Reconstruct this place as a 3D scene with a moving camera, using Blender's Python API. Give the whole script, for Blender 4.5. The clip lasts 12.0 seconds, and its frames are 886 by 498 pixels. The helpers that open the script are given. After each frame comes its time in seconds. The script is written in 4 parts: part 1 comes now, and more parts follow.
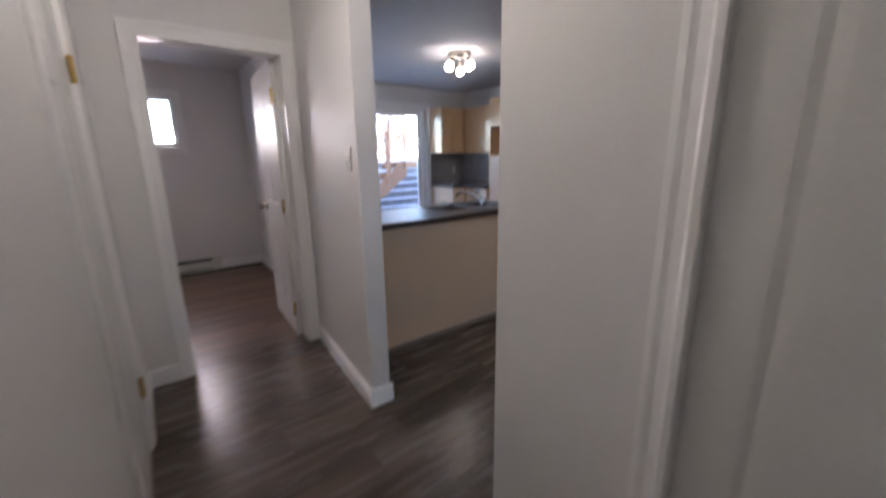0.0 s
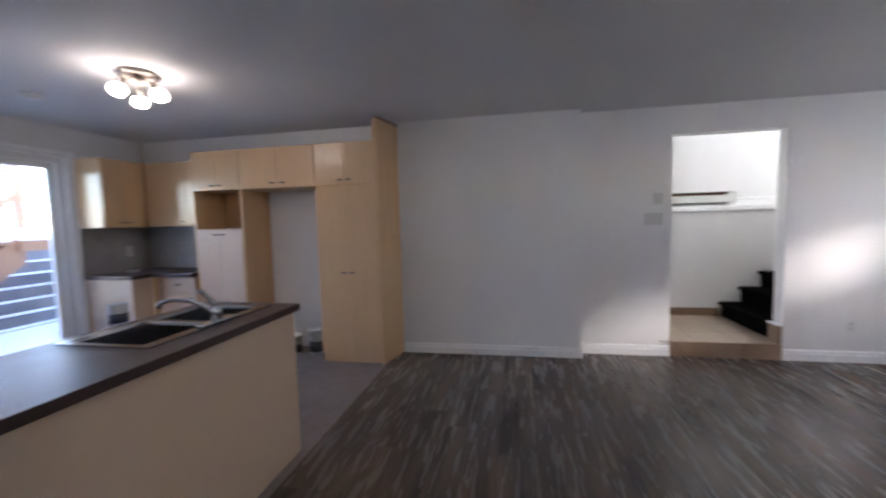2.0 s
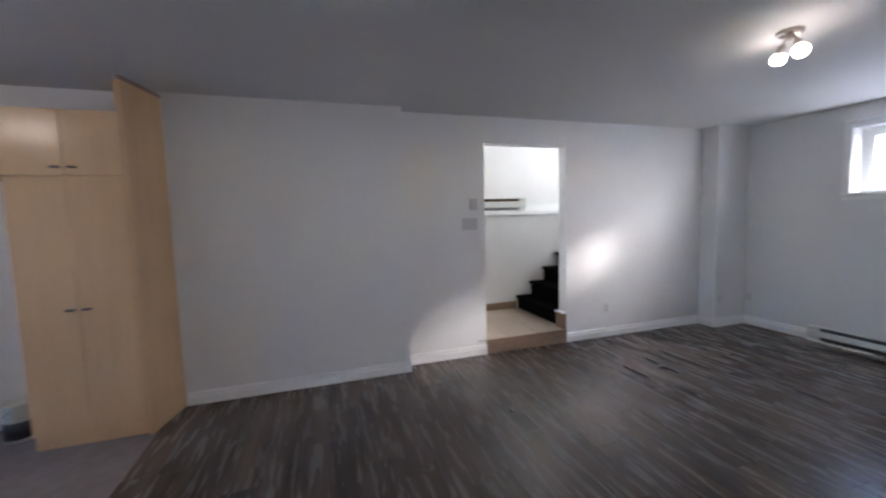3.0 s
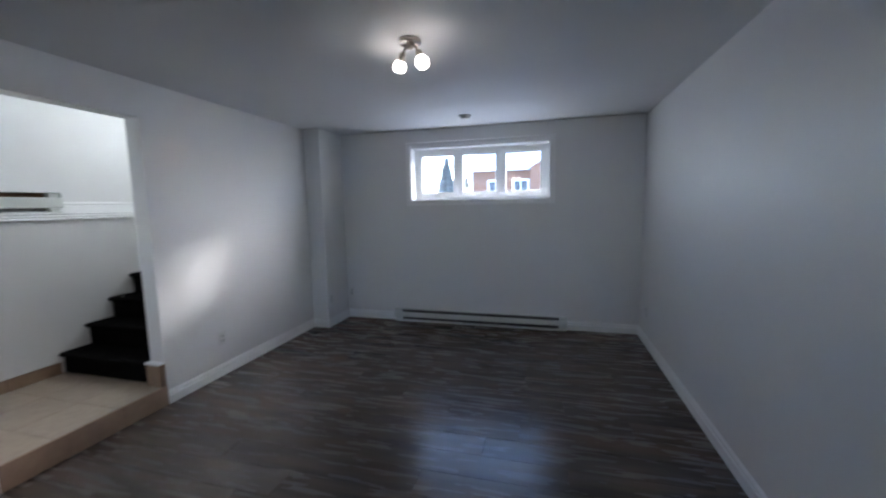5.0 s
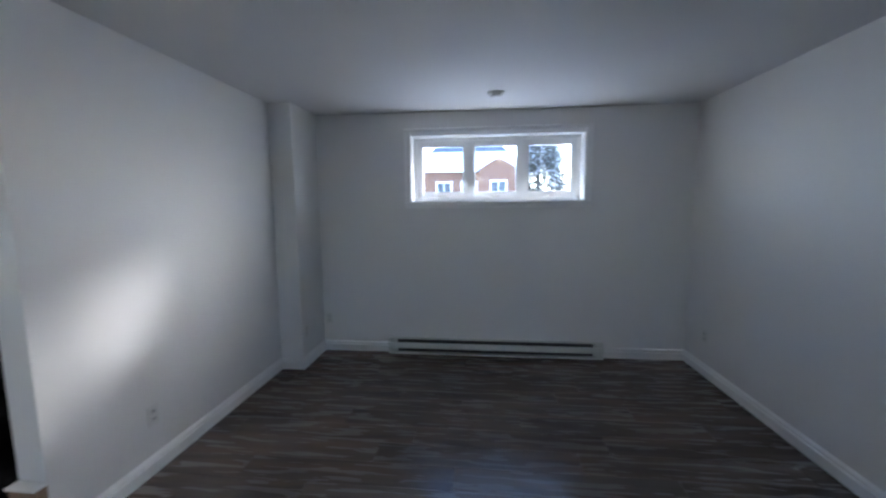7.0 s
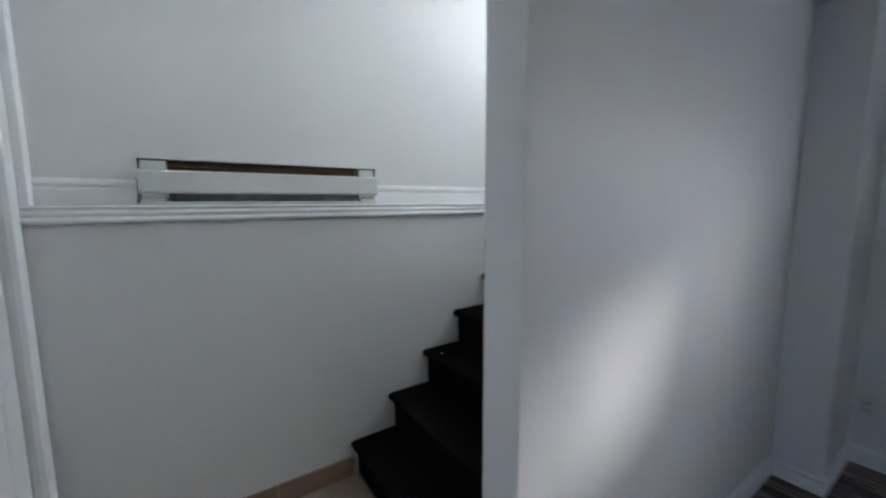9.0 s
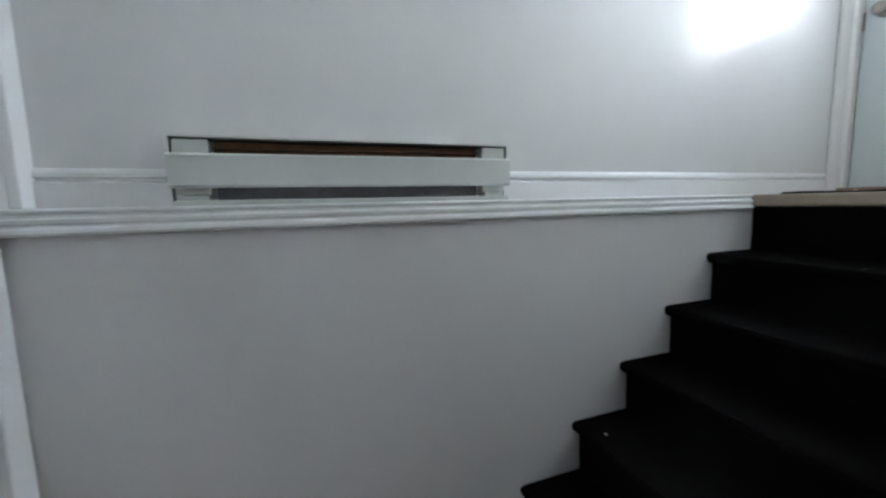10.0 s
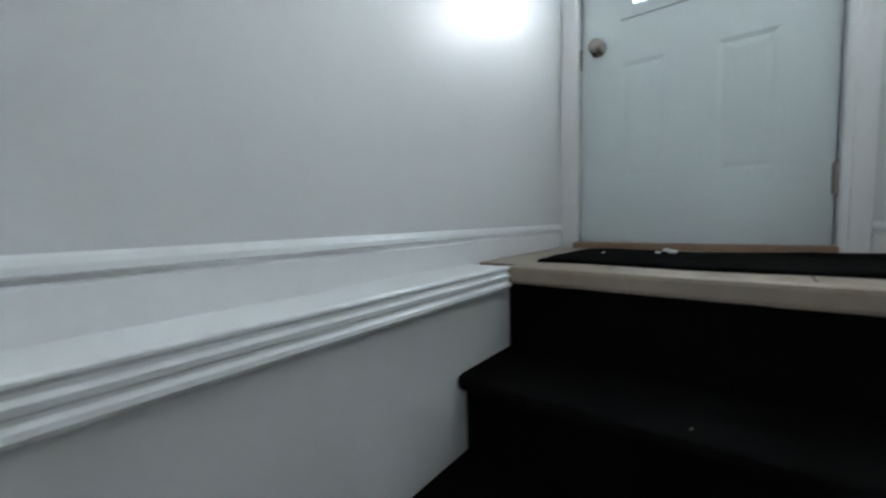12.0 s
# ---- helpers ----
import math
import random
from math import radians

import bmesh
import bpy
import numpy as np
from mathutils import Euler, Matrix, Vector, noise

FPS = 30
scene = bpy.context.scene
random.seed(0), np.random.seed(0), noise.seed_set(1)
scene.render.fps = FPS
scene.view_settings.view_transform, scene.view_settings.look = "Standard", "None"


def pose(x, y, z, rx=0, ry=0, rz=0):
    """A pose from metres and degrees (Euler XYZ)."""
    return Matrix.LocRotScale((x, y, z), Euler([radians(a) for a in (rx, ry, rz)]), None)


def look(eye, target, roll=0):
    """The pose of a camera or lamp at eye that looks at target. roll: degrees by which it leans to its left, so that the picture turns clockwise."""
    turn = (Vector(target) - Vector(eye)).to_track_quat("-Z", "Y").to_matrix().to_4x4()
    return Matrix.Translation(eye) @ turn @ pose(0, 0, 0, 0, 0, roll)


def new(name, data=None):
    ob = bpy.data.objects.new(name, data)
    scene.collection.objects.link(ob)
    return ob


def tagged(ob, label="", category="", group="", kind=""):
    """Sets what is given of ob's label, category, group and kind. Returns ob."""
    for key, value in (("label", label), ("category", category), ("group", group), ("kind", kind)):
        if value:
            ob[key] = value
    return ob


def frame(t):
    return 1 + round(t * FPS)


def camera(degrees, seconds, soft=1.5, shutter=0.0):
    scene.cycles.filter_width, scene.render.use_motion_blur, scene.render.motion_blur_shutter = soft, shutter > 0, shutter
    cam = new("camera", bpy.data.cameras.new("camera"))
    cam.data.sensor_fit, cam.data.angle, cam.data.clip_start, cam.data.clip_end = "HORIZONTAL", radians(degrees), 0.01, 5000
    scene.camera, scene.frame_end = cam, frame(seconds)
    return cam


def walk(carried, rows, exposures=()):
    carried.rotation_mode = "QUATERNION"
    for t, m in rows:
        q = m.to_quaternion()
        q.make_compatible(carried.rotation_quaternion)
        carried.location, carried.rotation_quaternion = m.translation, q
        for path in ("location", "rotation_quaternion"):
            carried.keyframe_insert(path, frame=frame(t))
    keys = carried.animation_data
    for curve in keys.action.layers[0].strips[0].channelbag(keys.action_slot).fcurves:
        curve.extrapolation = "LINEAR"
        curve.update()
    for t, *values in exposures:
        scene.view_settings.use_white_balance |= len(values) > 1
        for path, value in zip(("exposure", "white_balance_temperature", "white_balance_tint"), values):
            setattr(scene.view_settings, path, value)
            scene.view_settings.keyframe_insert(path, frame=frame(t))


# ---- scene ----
# ---- camera and its walk ----
cam = camera(98.0, 12.0, soft=2.2, shutter=0.4)
PATH = [
    (0, (4.674, 0.512, 1.331), (3.493, -1.034, 0.871), -0.9),
    (0.2, (4.627, 0.388, 1.296), (3.322, -1.112, 1.076), -1.6),
    (0.4, (4.568, 0.287, 1.302), (3.165, -1.132, 1.173), -2.0),
    (0.5, (4.551, 0.249, 1.306), (3.109, -1.131, 1.187), -2.0),
    (0.7, (4.465, 0.137, 1.31), (2.946, -1.161, 1.209), -2.5),
    (1, (4.353, -0.028, 1.356), (2.733, -1.197, 1.25), -2.0),
    (1.5, (4.196, -0.263, 1.372), (2.429, -1.189, 1.239), -2.5),
    (2, (4.038, -0.436, 1.379), (2.077, -0.804, 1.235), -1.5),
    (2.5, (3.783, -0.52, 1.398), (1.798, -0.335, 1.233), -2.3),
    (3, (3.568, -0.551, 1.433), (1.67, 0.057, 1.263), -1.6),
    (3.5, (3.34, -0.517, 1.462), (1.668, 0.557, 1.241), -1.9),
    (5.5, (2.616, 0.049, 1.486), (2.416, 2.028, 1.276), -0.9),
    (6, (2.411, 0.304, 1.461), (2.363, 2.292, 1.255), -0.8),
    (6.5, (2.19, 0.537, 1.404), (2.129, 2.527, 1.215), -0.4),
    (7, (1.866, 0.648, 1.504), (1.661, 2.625, 1.28), -0.5),
    (7.5, (1.626, 0.804, 1.427), (0.952, 2.676, 1.223), -1.3),
    (9.3, (0.43, 1.465, 1.483), (-1.314, 2.416, 1.253), -0.7),
    (9.5, (0.315, 1.52, 1.461), (-1.485, 2.363, 1.243), -1.1),
    (10, (-0.042, 1.547, 1.469), (-1.914, 2.21, 1.233), -1.3),
    (10.5, (-0.297, 1.621, 1.438), (-2.158, 2.313, 1.202), -2.0),
    (11, (-0.494, 1.83, 1.522), (-2.209, 2.83, 1.275), -1.3),
    (11.5, (-0.567, 2.04, 1.534), (-2.063, 3.36, 1.384), -2.5),
    (12, (-0.611, 2.33, 1.598), (-1.823, 3.914, 1.45), -1.2),
]
walk(cam, [(t, look(eye, goal, lean)) for t, eye, goal, lean in PATH],
     exposures=[(0.0, 5.62, 6750, 19), (0.2, 5.65, 6800, 19), (0.5, 5.65, 6800, 19), (1.0, 5.12, 6850, 20), (1.5, 5.5, 6900, 21), (2.5, 5.65, 6850, 20), (3.5, 5.65, 6650, 17), (5.5, 4.88, 6350, 14), (6.5, 5.0, 6350, 14),
                (7.5, 4.85, 6300, 12), (9.5, 4.6, 6300, 13), (10.5, 4.5, 6300, 11), (11.0, 4.32, 6200, 10), (12.0, 4.12, 6200, 9)])

# ---- world and sun ----
world = bpy.data.worlds.new("winter_sky")
scene.world = world
world.use_nodes = True
wn = world.node_tree.nodes
sky = wn.new("ShaderNodeTexSky")
sky.sky_type, sky.sun_disc = "NISHITA", False
sky.sun_elevation, sky.sun_rotation = radians(19.6), radians(33)
sky.air_density, sky.dust_density, sky.ozone_density = 0.75, 0.25, 1.5
wn["Background"].inputs[1].default_value = 0.075
world.node_tree.links.new(sky.outputs[0], wn["Background"].inputs[0])

sun_data = bpy.data.lights.new("sun", "SUN")
sun_data.energy, sun_data.angle, sun_data.color = 0.095, radians(6.5), (1.0, 0.99, 0.97)
sun = new("sun", sun_data)
SUN_WAY = Vector((math.sin(radians(33)) * math.cos(radians(19.6)), math.cos(radians(33)) * math.cos(radians(19.6)), math.sin(radians(19.6))))
sun.matrix_world = look(SUN_WAY * 30, (0, 0, 0))


def daylight(name, at, way, wide, deep, power, color=(0.90, 0.96, 1.0), spread=180):
    """Light of the sky and the snow, let in by an area lamp in a window's opening."""
    data = bpy.data.lights.new(name, "AREA")
    data.shape, data.size, data.size_y = "RECTANGLE", wide, deep
    data.energy, data.color, data.spread = power, color, radians(spread)
    ob = new(name, data)
    ob.matrix_world = look(at, Vector(at) + Vector(way))


daylight("window_daylight", (1.99, 4.535, 1.562), (0, -1, 0.18), 1.55, 0.06, 0.25, (0.86, 0.94, 1.0))
# lamp added at each of the three panes, slanted like bright haze beside the low sun
for pane_x in (1.464, 1.991, 2.518):
    daylight("window_haze_lamp", (pane_x, 4.73, 1.86), (-0.715, -0.644, -0.25), 0.30, 0.36, 0.010, (0.95, 0.98, 1.0), 22)
daylight("bedroom_daylight", (4.63, -5.085, 1.78), (0, 1, -0.4), 0.62, 0.44, 0.18, (1.0, 0.82, 0.74), 130)
daylight("entrance_daylight", (-0.75, 4.07, 2.88), (0.70, -1, -0.15), 0.34, 0.93, 0.78, (0.92, 1.0, 0.98), 128)

# ---- materials ----


def mat(name, a, b=None, rough=0.5, metal=0.0, grain=30.0, blotch=2.0, bump=0.05, stretch=(1, 1, 1), emit=0.0, coat=0.0, vary=0.0, mix=0.5, rvar=0.08):
    """A surface with two scales of colour variation, uneven gloss and fine relief."""
    m = bpy.data.materials.new(name)
    m.use_nodes = True
    nt = m.node_tree
    n, l = nt.nodes, nt.links
    p = n["Principled BSDF"]
    b = b or tuple(min(1.0, c * 0.9) for c in a)
    co = n.new("ShaderNodeTexCoord")
    mp = n.new("ShaderNodeMapping")
    mp.inputs["Scale"].default_value = stretch
    l.new(co.outputs["Object"], mp.inputs["Vector"])
    fine, wide = n.new("ShaderNodeTexNoise"), n.new("ShaderNodeTexNoise")
    for t, s, d in ((fine, grain, 6.0), (wide, blotch, 3.0)):
        t.inputs["Scale"].default_value, t.inputs["Detail"].default_value = s, d
        l.new(mp.outputs[0], t.inputs["Vector"])
    avg = n.new("ShaderNodeMix")
    avg.inputs["Factor"].default_value = mix
    l.new(fine.outputs["Fac"], avg.inputs["A"])
    l.new(wide.outputs["Fac"], avg.inputs["B"])
    ramp = n.new("ShaderNodeValToRGB")
    ramp.color_ramp.elements[0].position, ramp.color_ramp.elements[1].position = 0.3, 0.7
    ramp.color_ramp.elements[0].color, ramp.color_ramp.elements[1].color = (*b, 1), (*a, 1)
    source = avg.outputs["Result"]
    if vary:
        info = n.new("ShaderNodeObjectInfo")
        shift = n.new("ShaderNodeMath")
        shift.operation, shift.inputs[1].default_value = "MULTIPLY_ADD", vary
        l.new(info.outputs["Random"], shift.inputs[0])
        l.new(source, shift.inputs[2])
        low = n.new("ShaderNodeMath")
        low.operation, low.inputs[1].default_value = "SUBTRACT", vary / 2
        l.new(shift.outputs[0], low.inputs[0])
        source = low.outputs[0]
    l.new(source, ramp.inputs["Fac"])
    l.new(ramp.outputs["Color"], p.inputs["Base Color"])
    gloss = n.new("ShaderNodeMapRange")
    gloss.inputs["To Min"].default_value, gloss.inputs["To Max"].default_value = max(0.02, rough - rvar), min(1, rough + rvar)
    l.new(wide.outputs["Fac"], gloss.inputs["Value"])
    l.new(gloss.outputs["Result"], p.inputs["Roughness"])
    p.inputs["Metallic"].default_value = metal
    p.inputs["Coat Weight"].default_value = coat
    p.inputs["Coat Roughness"].default_value = 0.15
    if bump:
        bp = n.new("ShaderNodeBump")
        bp.inputs["Strength"].default_value, bp.inputs["Distance"].default_value = bump, 0.01
        l.new(fine.outputs["Fac"], bp.inputs["Height"])
        l.new(bp.outputs[0], p.inputs["Normal"])
    if emit:
        p.inputs["Emission Color"].default_value, p.inputs["Emission Strength"].default_value = (1.0, 0.95, 0.88, 1), emit
    return m


WALL = mat("painted_plaster", (0.78, 0.775, 0.77), (0.735, 0.73, 0.725), 0.5, grain=180, blotch=1.2, bump=0.06)
CEIL = mat("ceiling_paint", (0.70, 0.70, 0.71), (0.65, 0.65, 0.66), 0.75, grain=140, blotch=1.0, bump=0.08)
TRIM = mat("trim_paint", (0.87, 0.87, 0.87), (0.83, 0.83, 0.83), 0.32, grain=60, blotch=3, bump=0.02)
DOORP = mat("door_paint", (0.78, 0.78, 0.77), (0.72, 0.72, 0.71), 0.45, grain=90, blotch=3, bump=0.03)
STEELP = mat("pale_steel_paint", (0.70, 0.76, 0.77), (0.65, 0.71, 0.72), 0.35, grain=90, blotch=3, bump=0.02)
SUBFLOOR = mat("subfloor", (0.03, 0.028, 0.026), (0.02, 0.018, 0.017), 0.8)
VINYL = mat("grey_vinyl", (0.28, 0.235, 0.225), (0.16, 0.135, 0.13), 0.42, grain=14, blotch=4, bump=0.03)
MAPLE = mat("maple_melamine", (0.70, 0.46, 0.265), (0.64, 0.41, 0.23), 0.22, grain=22, blotch=3, bump=0.01, stretch=(3, 3, 0.35), vary=0.15, rvar=0.05)
# the same maple darkened: shade inside the oven niche put into the colour
MAPLE_SHADE = mat("maple_shaded", (0.45, 0.27, 0.13), (0.36, 0.21, 0.10), 0.45, grain=22, blotch=3, bump=0.01, stretch=(3, 3, 0.35))
CREAM = mat("cream_panel", (0.74, 0.55, 0.385), (0.71, 0.52, 0.36), 0.38, grain=40, blotch=1.2, bump=0.01, stretch=(1.4, 1.4, 0.8))
# maple fronts in daylight: the light on them is put into a paler colour
MAPLE_LIT = mat("lit_maple_front", (0.72, 0.53, 0.39), (0.67, 0.48, 0.35), 0.35, grain=22, blotch=3, bump=0.01)
WORKTOP = mat("dark_worktop", (0.080, 0.044, 0.038), (0.042, 0.024, 0.021), 0.36, grain=120, blotch=6, bump=0.02)
STEEL = mat("brushed_steel", (0.42, 0.41, 0.41), (0.33, 0.325, 0.325), 0.22, 1.0, grain=60, blotch=5, bump=0.02)
CHROME = mat("chrome", (0.75, 0.75, 0.77), (0.7, 0.7, 0.72), 0.1, 1.0, bump=0)
NICKEL = mat("brushed_nickel", (0.42, 0.38, 0.35), (0.34, 0.31, 0.28), 0.3, 1.0, grain=90, bump=0.02)
BRASS = mat("brass", (0.62, 0.43, 0.14), (0.45, 0.3, 0.09), 0.28, 1.0, grain=60, bump=0.02)
HEATW = mat("heater_enamel", (0.66, 0.68, 0.65), (0.62, 0.64, 0.61), 0.4, grain=80, blotch=4, bump=0.01)
DARK = mat("dark_void", (0.02, 0.02, 0.02), (0.012, 0.012, 0.012), 0.7)
# near-black for heater slots, their shade put into the colour
SLOT = mat("shaded_slot", (0.07, 0.07, 0.072), (0.045, 0.045, 0.047), 0.6, grain=50, blotch=8)
COPPER = mat("rusty_fins", (0.22, 0.11, 0.05), (0.10, 0.05, 0.025), 0.55, 0.3, grain=50, blotch=8)
FINS = mat("grey_fins", (0.34, 0.34, 0.35), (0.22, 0.22, 0.23), 0.5, 0.4, grain=50, blotch=8)
CARPET = mat("black_carpet", (0.008, 0.0075, 0.0075), (0.003, 0.003, 0.003), 0.97, grain=420, blotch=9, bump=0.5)
CARPET.node_tree.nodes["Principled BSDF"].inputs["Specular IOR Level"].default_value = 0.03
BEIGE = mat("beige_tile", (0.42, 0.34, 0.27), (0.32, 0.255, 0.20), 0.4, grain=22, blotch=4, bump=0.04, vary=0.15)
TAN = mat("tan_tile", (0.33, 0.22, 0.15), (0.24, 0.16, 0.11), 0.45, grain=22, blotch=4, bump=0.04)
GROUT = mat("grout", (0.22, 0.19, 0.16), (0.16, 0.14, 0.12), 0.9)
SOCKET = mat("grey_socket", (0.62, 0.62, 0.61), (0.57, 0.57, 0.56), 0.4, bump=0.01)
BRONZE = mat("dark_bronze", (0.17, 0.14, 0.12), (0.11, 0.09, 0.08), 0.35, 0.8, grain=90, bump=0.02)
PLATE = mat("ivory_plate", (0.58, 0.58, 0.56), (0.53, 0.53, 0.51), 0.35, bump=0.01)
PLASTIC = mat("white_plastic", (0.72, 0.72, 0.70), (0.67, 0.67, 0.65), 0.35, bump=0.01)
HALL_GLOBE = mat("bright_frosted_glass", (0.9, 0.88, 0.84), (0.88, 0.86, 0.82), 0.4, bump=0, emit=1.8)
GLOBE = mat("lit_frosted_glass", (0.9, 0.88, 0.84), (0.88, 0.86, 0.82), 0.4, bump=0, emit=0.68)
SMALL_GLOBE = mat("soft_frosted_glass", (0.9, 0.88, 0.84), (0.88, 0.86, 0.82), 0.4, bump=0, emit=0.5)
SNOW = mat("snow", (0.86, 0.88, 0.92), (0.78, 0.80, 0.86), 0.75, grain=6, blotch=0.4, bump=0.3)
DECK = mat("treated_lumber", (0.42, 0.21, 0.115), (0.31, 0.155, 0.085), 0.7, grain=20, blotch=3, bump=0.1, stretch=(1, 4, 4), vary=0.2)
BLOCK = mat("retaining_block", (0.20, 0.20, 0.21), (0.12, 0.12, 0.13), 0.85, grain=40, blotch=5, bump=0.3, vary=0.3)
BRICK = mat("red_cladding", (0.21, 0.10, 0.060), (0.165, 0.08, 0.048), 0.8, grain=6, blotch=0.6, bump=0.1, stretch=(1, 1, 8))
ROOF = mat("slate_shingle", (0.10, 0.11, 0.14), (0.07, 0.078, 0.10), 0.8, grain=12, blotch=1, bump=0.2)
BARK = mat("bark", (0.10, 0.085, 0.075), (0.055, 0.045, 0.04), 0.9, grain=18, blotch=3, bump=0.4, stretch=(3, 3, 0.6))
# needle colour greyed and lightened to put distance haze into it
NEEDLE = mat("conifer_needles", (0.12, 0.115, 0.095), (0.085, 0.08, 0.065), 0.8, grain=30, blotch=2)
STUCCO = mat("house_siding", (0.5, 0.5, 0.5), (0.42, 0.42, 0.42), 0.8, grain=40, blotch=2, bump=0.1)
SPLASH = mat("backsplash", (0.42, 0.40, 0.40), (0.29, 0.275, 0.275), 0.4, grain=40, blotch=7, bump=0.03)
FLUFF = mat("white_fluff", (0.85, 0.85, 0.85), (0.8, 0.8, 0.8), 0.9)
LABEL = mat("printed_label", (0.06, 0.07, 0.08), (0.03, 0.03, 0.04), 0.5)


def glass_mat():
    m = bpy.data.materials.new("window_glass")
    m.use_nodes = True
    p = m.node_tree.nodes["Principled BSDF"]
    p.inputs["Base Color"].default_value = (0.97, 0.99, 1.0, 1)
    p.inputs["Roughness"].default_value, p.inputs["IOR"].default_value = 0.0, 1.45
    p.inputs["Transmission Weight"].default_value = 1.0
    return m


GLASS = glass_mat()


def plank_mat(name, dark, brown, grey, rough):
    """Printed wood: long streaks that differ from board to board."""
    m = bpy.data.materials.new(name)
    m.use_nodes = True
    n, l = m.node_tree.nodes, m.node_tree.links
    p = n["Principled BSDF"]
    co, info, away, shift = n.new("ShaderNodeTexCoord"), n.new("ShaderNodeObjectInfo"), n.new("ShaderNodeVectorMath"), n.new("ShaderNodeVectorMath")
    away.operation = "SCALE"
    away.inputs[0].default_value = (17.0, 31.0, 7.0)
    l.new(info.outputs["Random"], away.inputs["Scale"])
    l.new(co.outputs["Object"], shift.inputs[0])
    l.new(away.outputs[0], shift.inputs[1])

    def streak(scale, stretch, detail, warp):
        mp, t = n.new("ShaderNodeMapping"), n.new("ShaderNodeTexNoise")
        mp.inputs["Scale"].default_value = stretch
        t.inputs["Scale"].default_value, t.inputs["Detail"].default_value, t.inputs["Distortion"].default_value = scale, detail, warp
        l.new(shift.outputs[0], mp.inputs["Vector"])
        l.new(mp.outputs[0], t.inputs["Vector"])
        return t.outputs["Fac"]

    def ramp(src, lo, hi, a, b):
        k = n.new("ShaderNodeValToRGB")
        k.color_ramp.elements[0].position, k.color_ramp.elements[1].position = lo, hi
        k.color_ramp.elements[0].color, k.color_ramp.elements[1].color = (*a, 1), (*b, 1)
        l.new(src, k.inputs["Fac"])
        return k.outputs["Color"]

    broad, fine, hue = streak(1.0, (1.2, 9.0, 9.0), 3.0, 0.1), streak(1.0, (3.0, 26.0, 26.0), 2.0, 0.1), streak(1.0, (0.9, 7.0, 7.0), 2.0, 0.2)
    light = ramp(hue, 0.34, 0.66, brown, grey)
    mixc = n.new("ShaderNodeMix")
    mixc.data_type = "RGBA"
    mixc.inputs["A"].default_value = (*dark, 1)
    l.new(light, mixc.inputs["B"])
    add = n.new("ShaderNodeMath")
    add.operation = "MULTIPLY_ADD"
    add.inputs[1].default_value = 0.11
    l.new(fine, add.inputs[0])
    l.new(broad, add.inputs[2])
    board = n.new("ShaderNodeMath")
    board.operation = "MULTIPLY_ADD"
    board.inputs[1].default_value = 0.10
    l.new(info.outputs["Random"], board.inputs[0])
    l.new(add.outputs[0], board.inputs[2])
    tone = n.new("ShaderNodeMapRange")
    tone.inputs["From Min"].default_value, tone.inputs["From Max"].default_value = 0.36, 0.86
    l.new(board.outputs[0], tone.inputs["Value"])
    l.new(tone.outputs["Result"], mixc.inputs["Factor"])
    l.new(mixc.outputs["Result"], p.inputs["Base Color"])
    gloss = n.new("ShaderNodeMapRange")
    gloss.inputs["To Min"].default_value, gloss.inputs["To Max"].default_value = rough - 0.02, rough + 0.04
    l.new(fine, gloss.inputs["Value"])
    l.new(gloss.outputs["Result"], p.inputs["Roughness"])
    bp = n.new("ShaderNodeBump")
    bp.inputs["Strength"].default_value, bp.inputs["Distance"].default_value = 0.03, 0.001
    l.new(fine, bp.inputs["Height"])
    l.new(bp.outputs[0], p.inputs["Normal"])
    return m


PLANK = plank_mat("dark_laminate", (0.044, 0.035, 0.030), (0.174, 0.122, 0.094), (0.162, 0.135, 0.117), 0.26)
PLANK_BED = plank_mat("brown_laminate", (0.062, 0.034, 0.026), (0.22, 0.125, 0.088), (0.185, 0.125, 0.098), 0.33)

# ---- building helpers ----


def bx(bm, x0, x1, y0, y1, z0, z1, bevel=0.0):
    """Adds a box with chamfered edges."""
    x0, x1 = min(x0, x1), max(x0, x1)
    y0, y1 = min(y0, y1), max(y0, y1)
    z0, z1 = min(z0, z1), max(z0, z1)
    v = [bm.verts.new(c) for c in ((x0, y0, z0), (x1, y0, z0), (x1, y1, z0), (x0, y1, z0), (x0, y0, z1), (x1, y0, z1), (x1, y1, z1), (x0, y1, z1))]
    f = [bm.faces.new([v[i] for i in q]) for q in ((3, 2, 1, 0), (4, 5, 6, 7), (0, 1, 5, 4), (1, 2, 6, 5), (2, 3, 7, 6), (3, 0, 4, 7))]
    if bevel:
        e = list({e for q in f for e in q.edges})
        bmesh.ops.bevel(bm, geom=e, offset=bevel, segments=2, affect="EDGES", profile=0.6)
    return bm


def box(x0, x1, y0, y1, z0, z1, bevel=0.0):
    return bx(bmesh.new(), x0, x1, y0, y1, z0, z1, bevel)


def lathe(bm, profile, seg=24, at=(0, 0, 0), turn=None):
    """Turns a profile of (radius, height) round the z axis."""
    rings = []
    for r, z in profile:
        ring = []
        for k in range(seg):
            a = 2 * math.pi * k / seg
            c = Vector((max(r, 1e-4) * math.cos(a), max(r, 1e-4) * math.sin(a), z))
            c = (turn @ c if turn else c) + Vector(at)
            ring.append(bm.verts.new(c))
        rings.append(ring)
    for p, q in zip(rings, rings[1:]):
        for k in range(seg):
            bm.faces.new((p[k], p[(k + 1) % seg], q[(k + 1) % seg], q[k]))
    bm.faces.new(rings[0][::-1])
    bm.faces.new(rings[-1])
    return bm


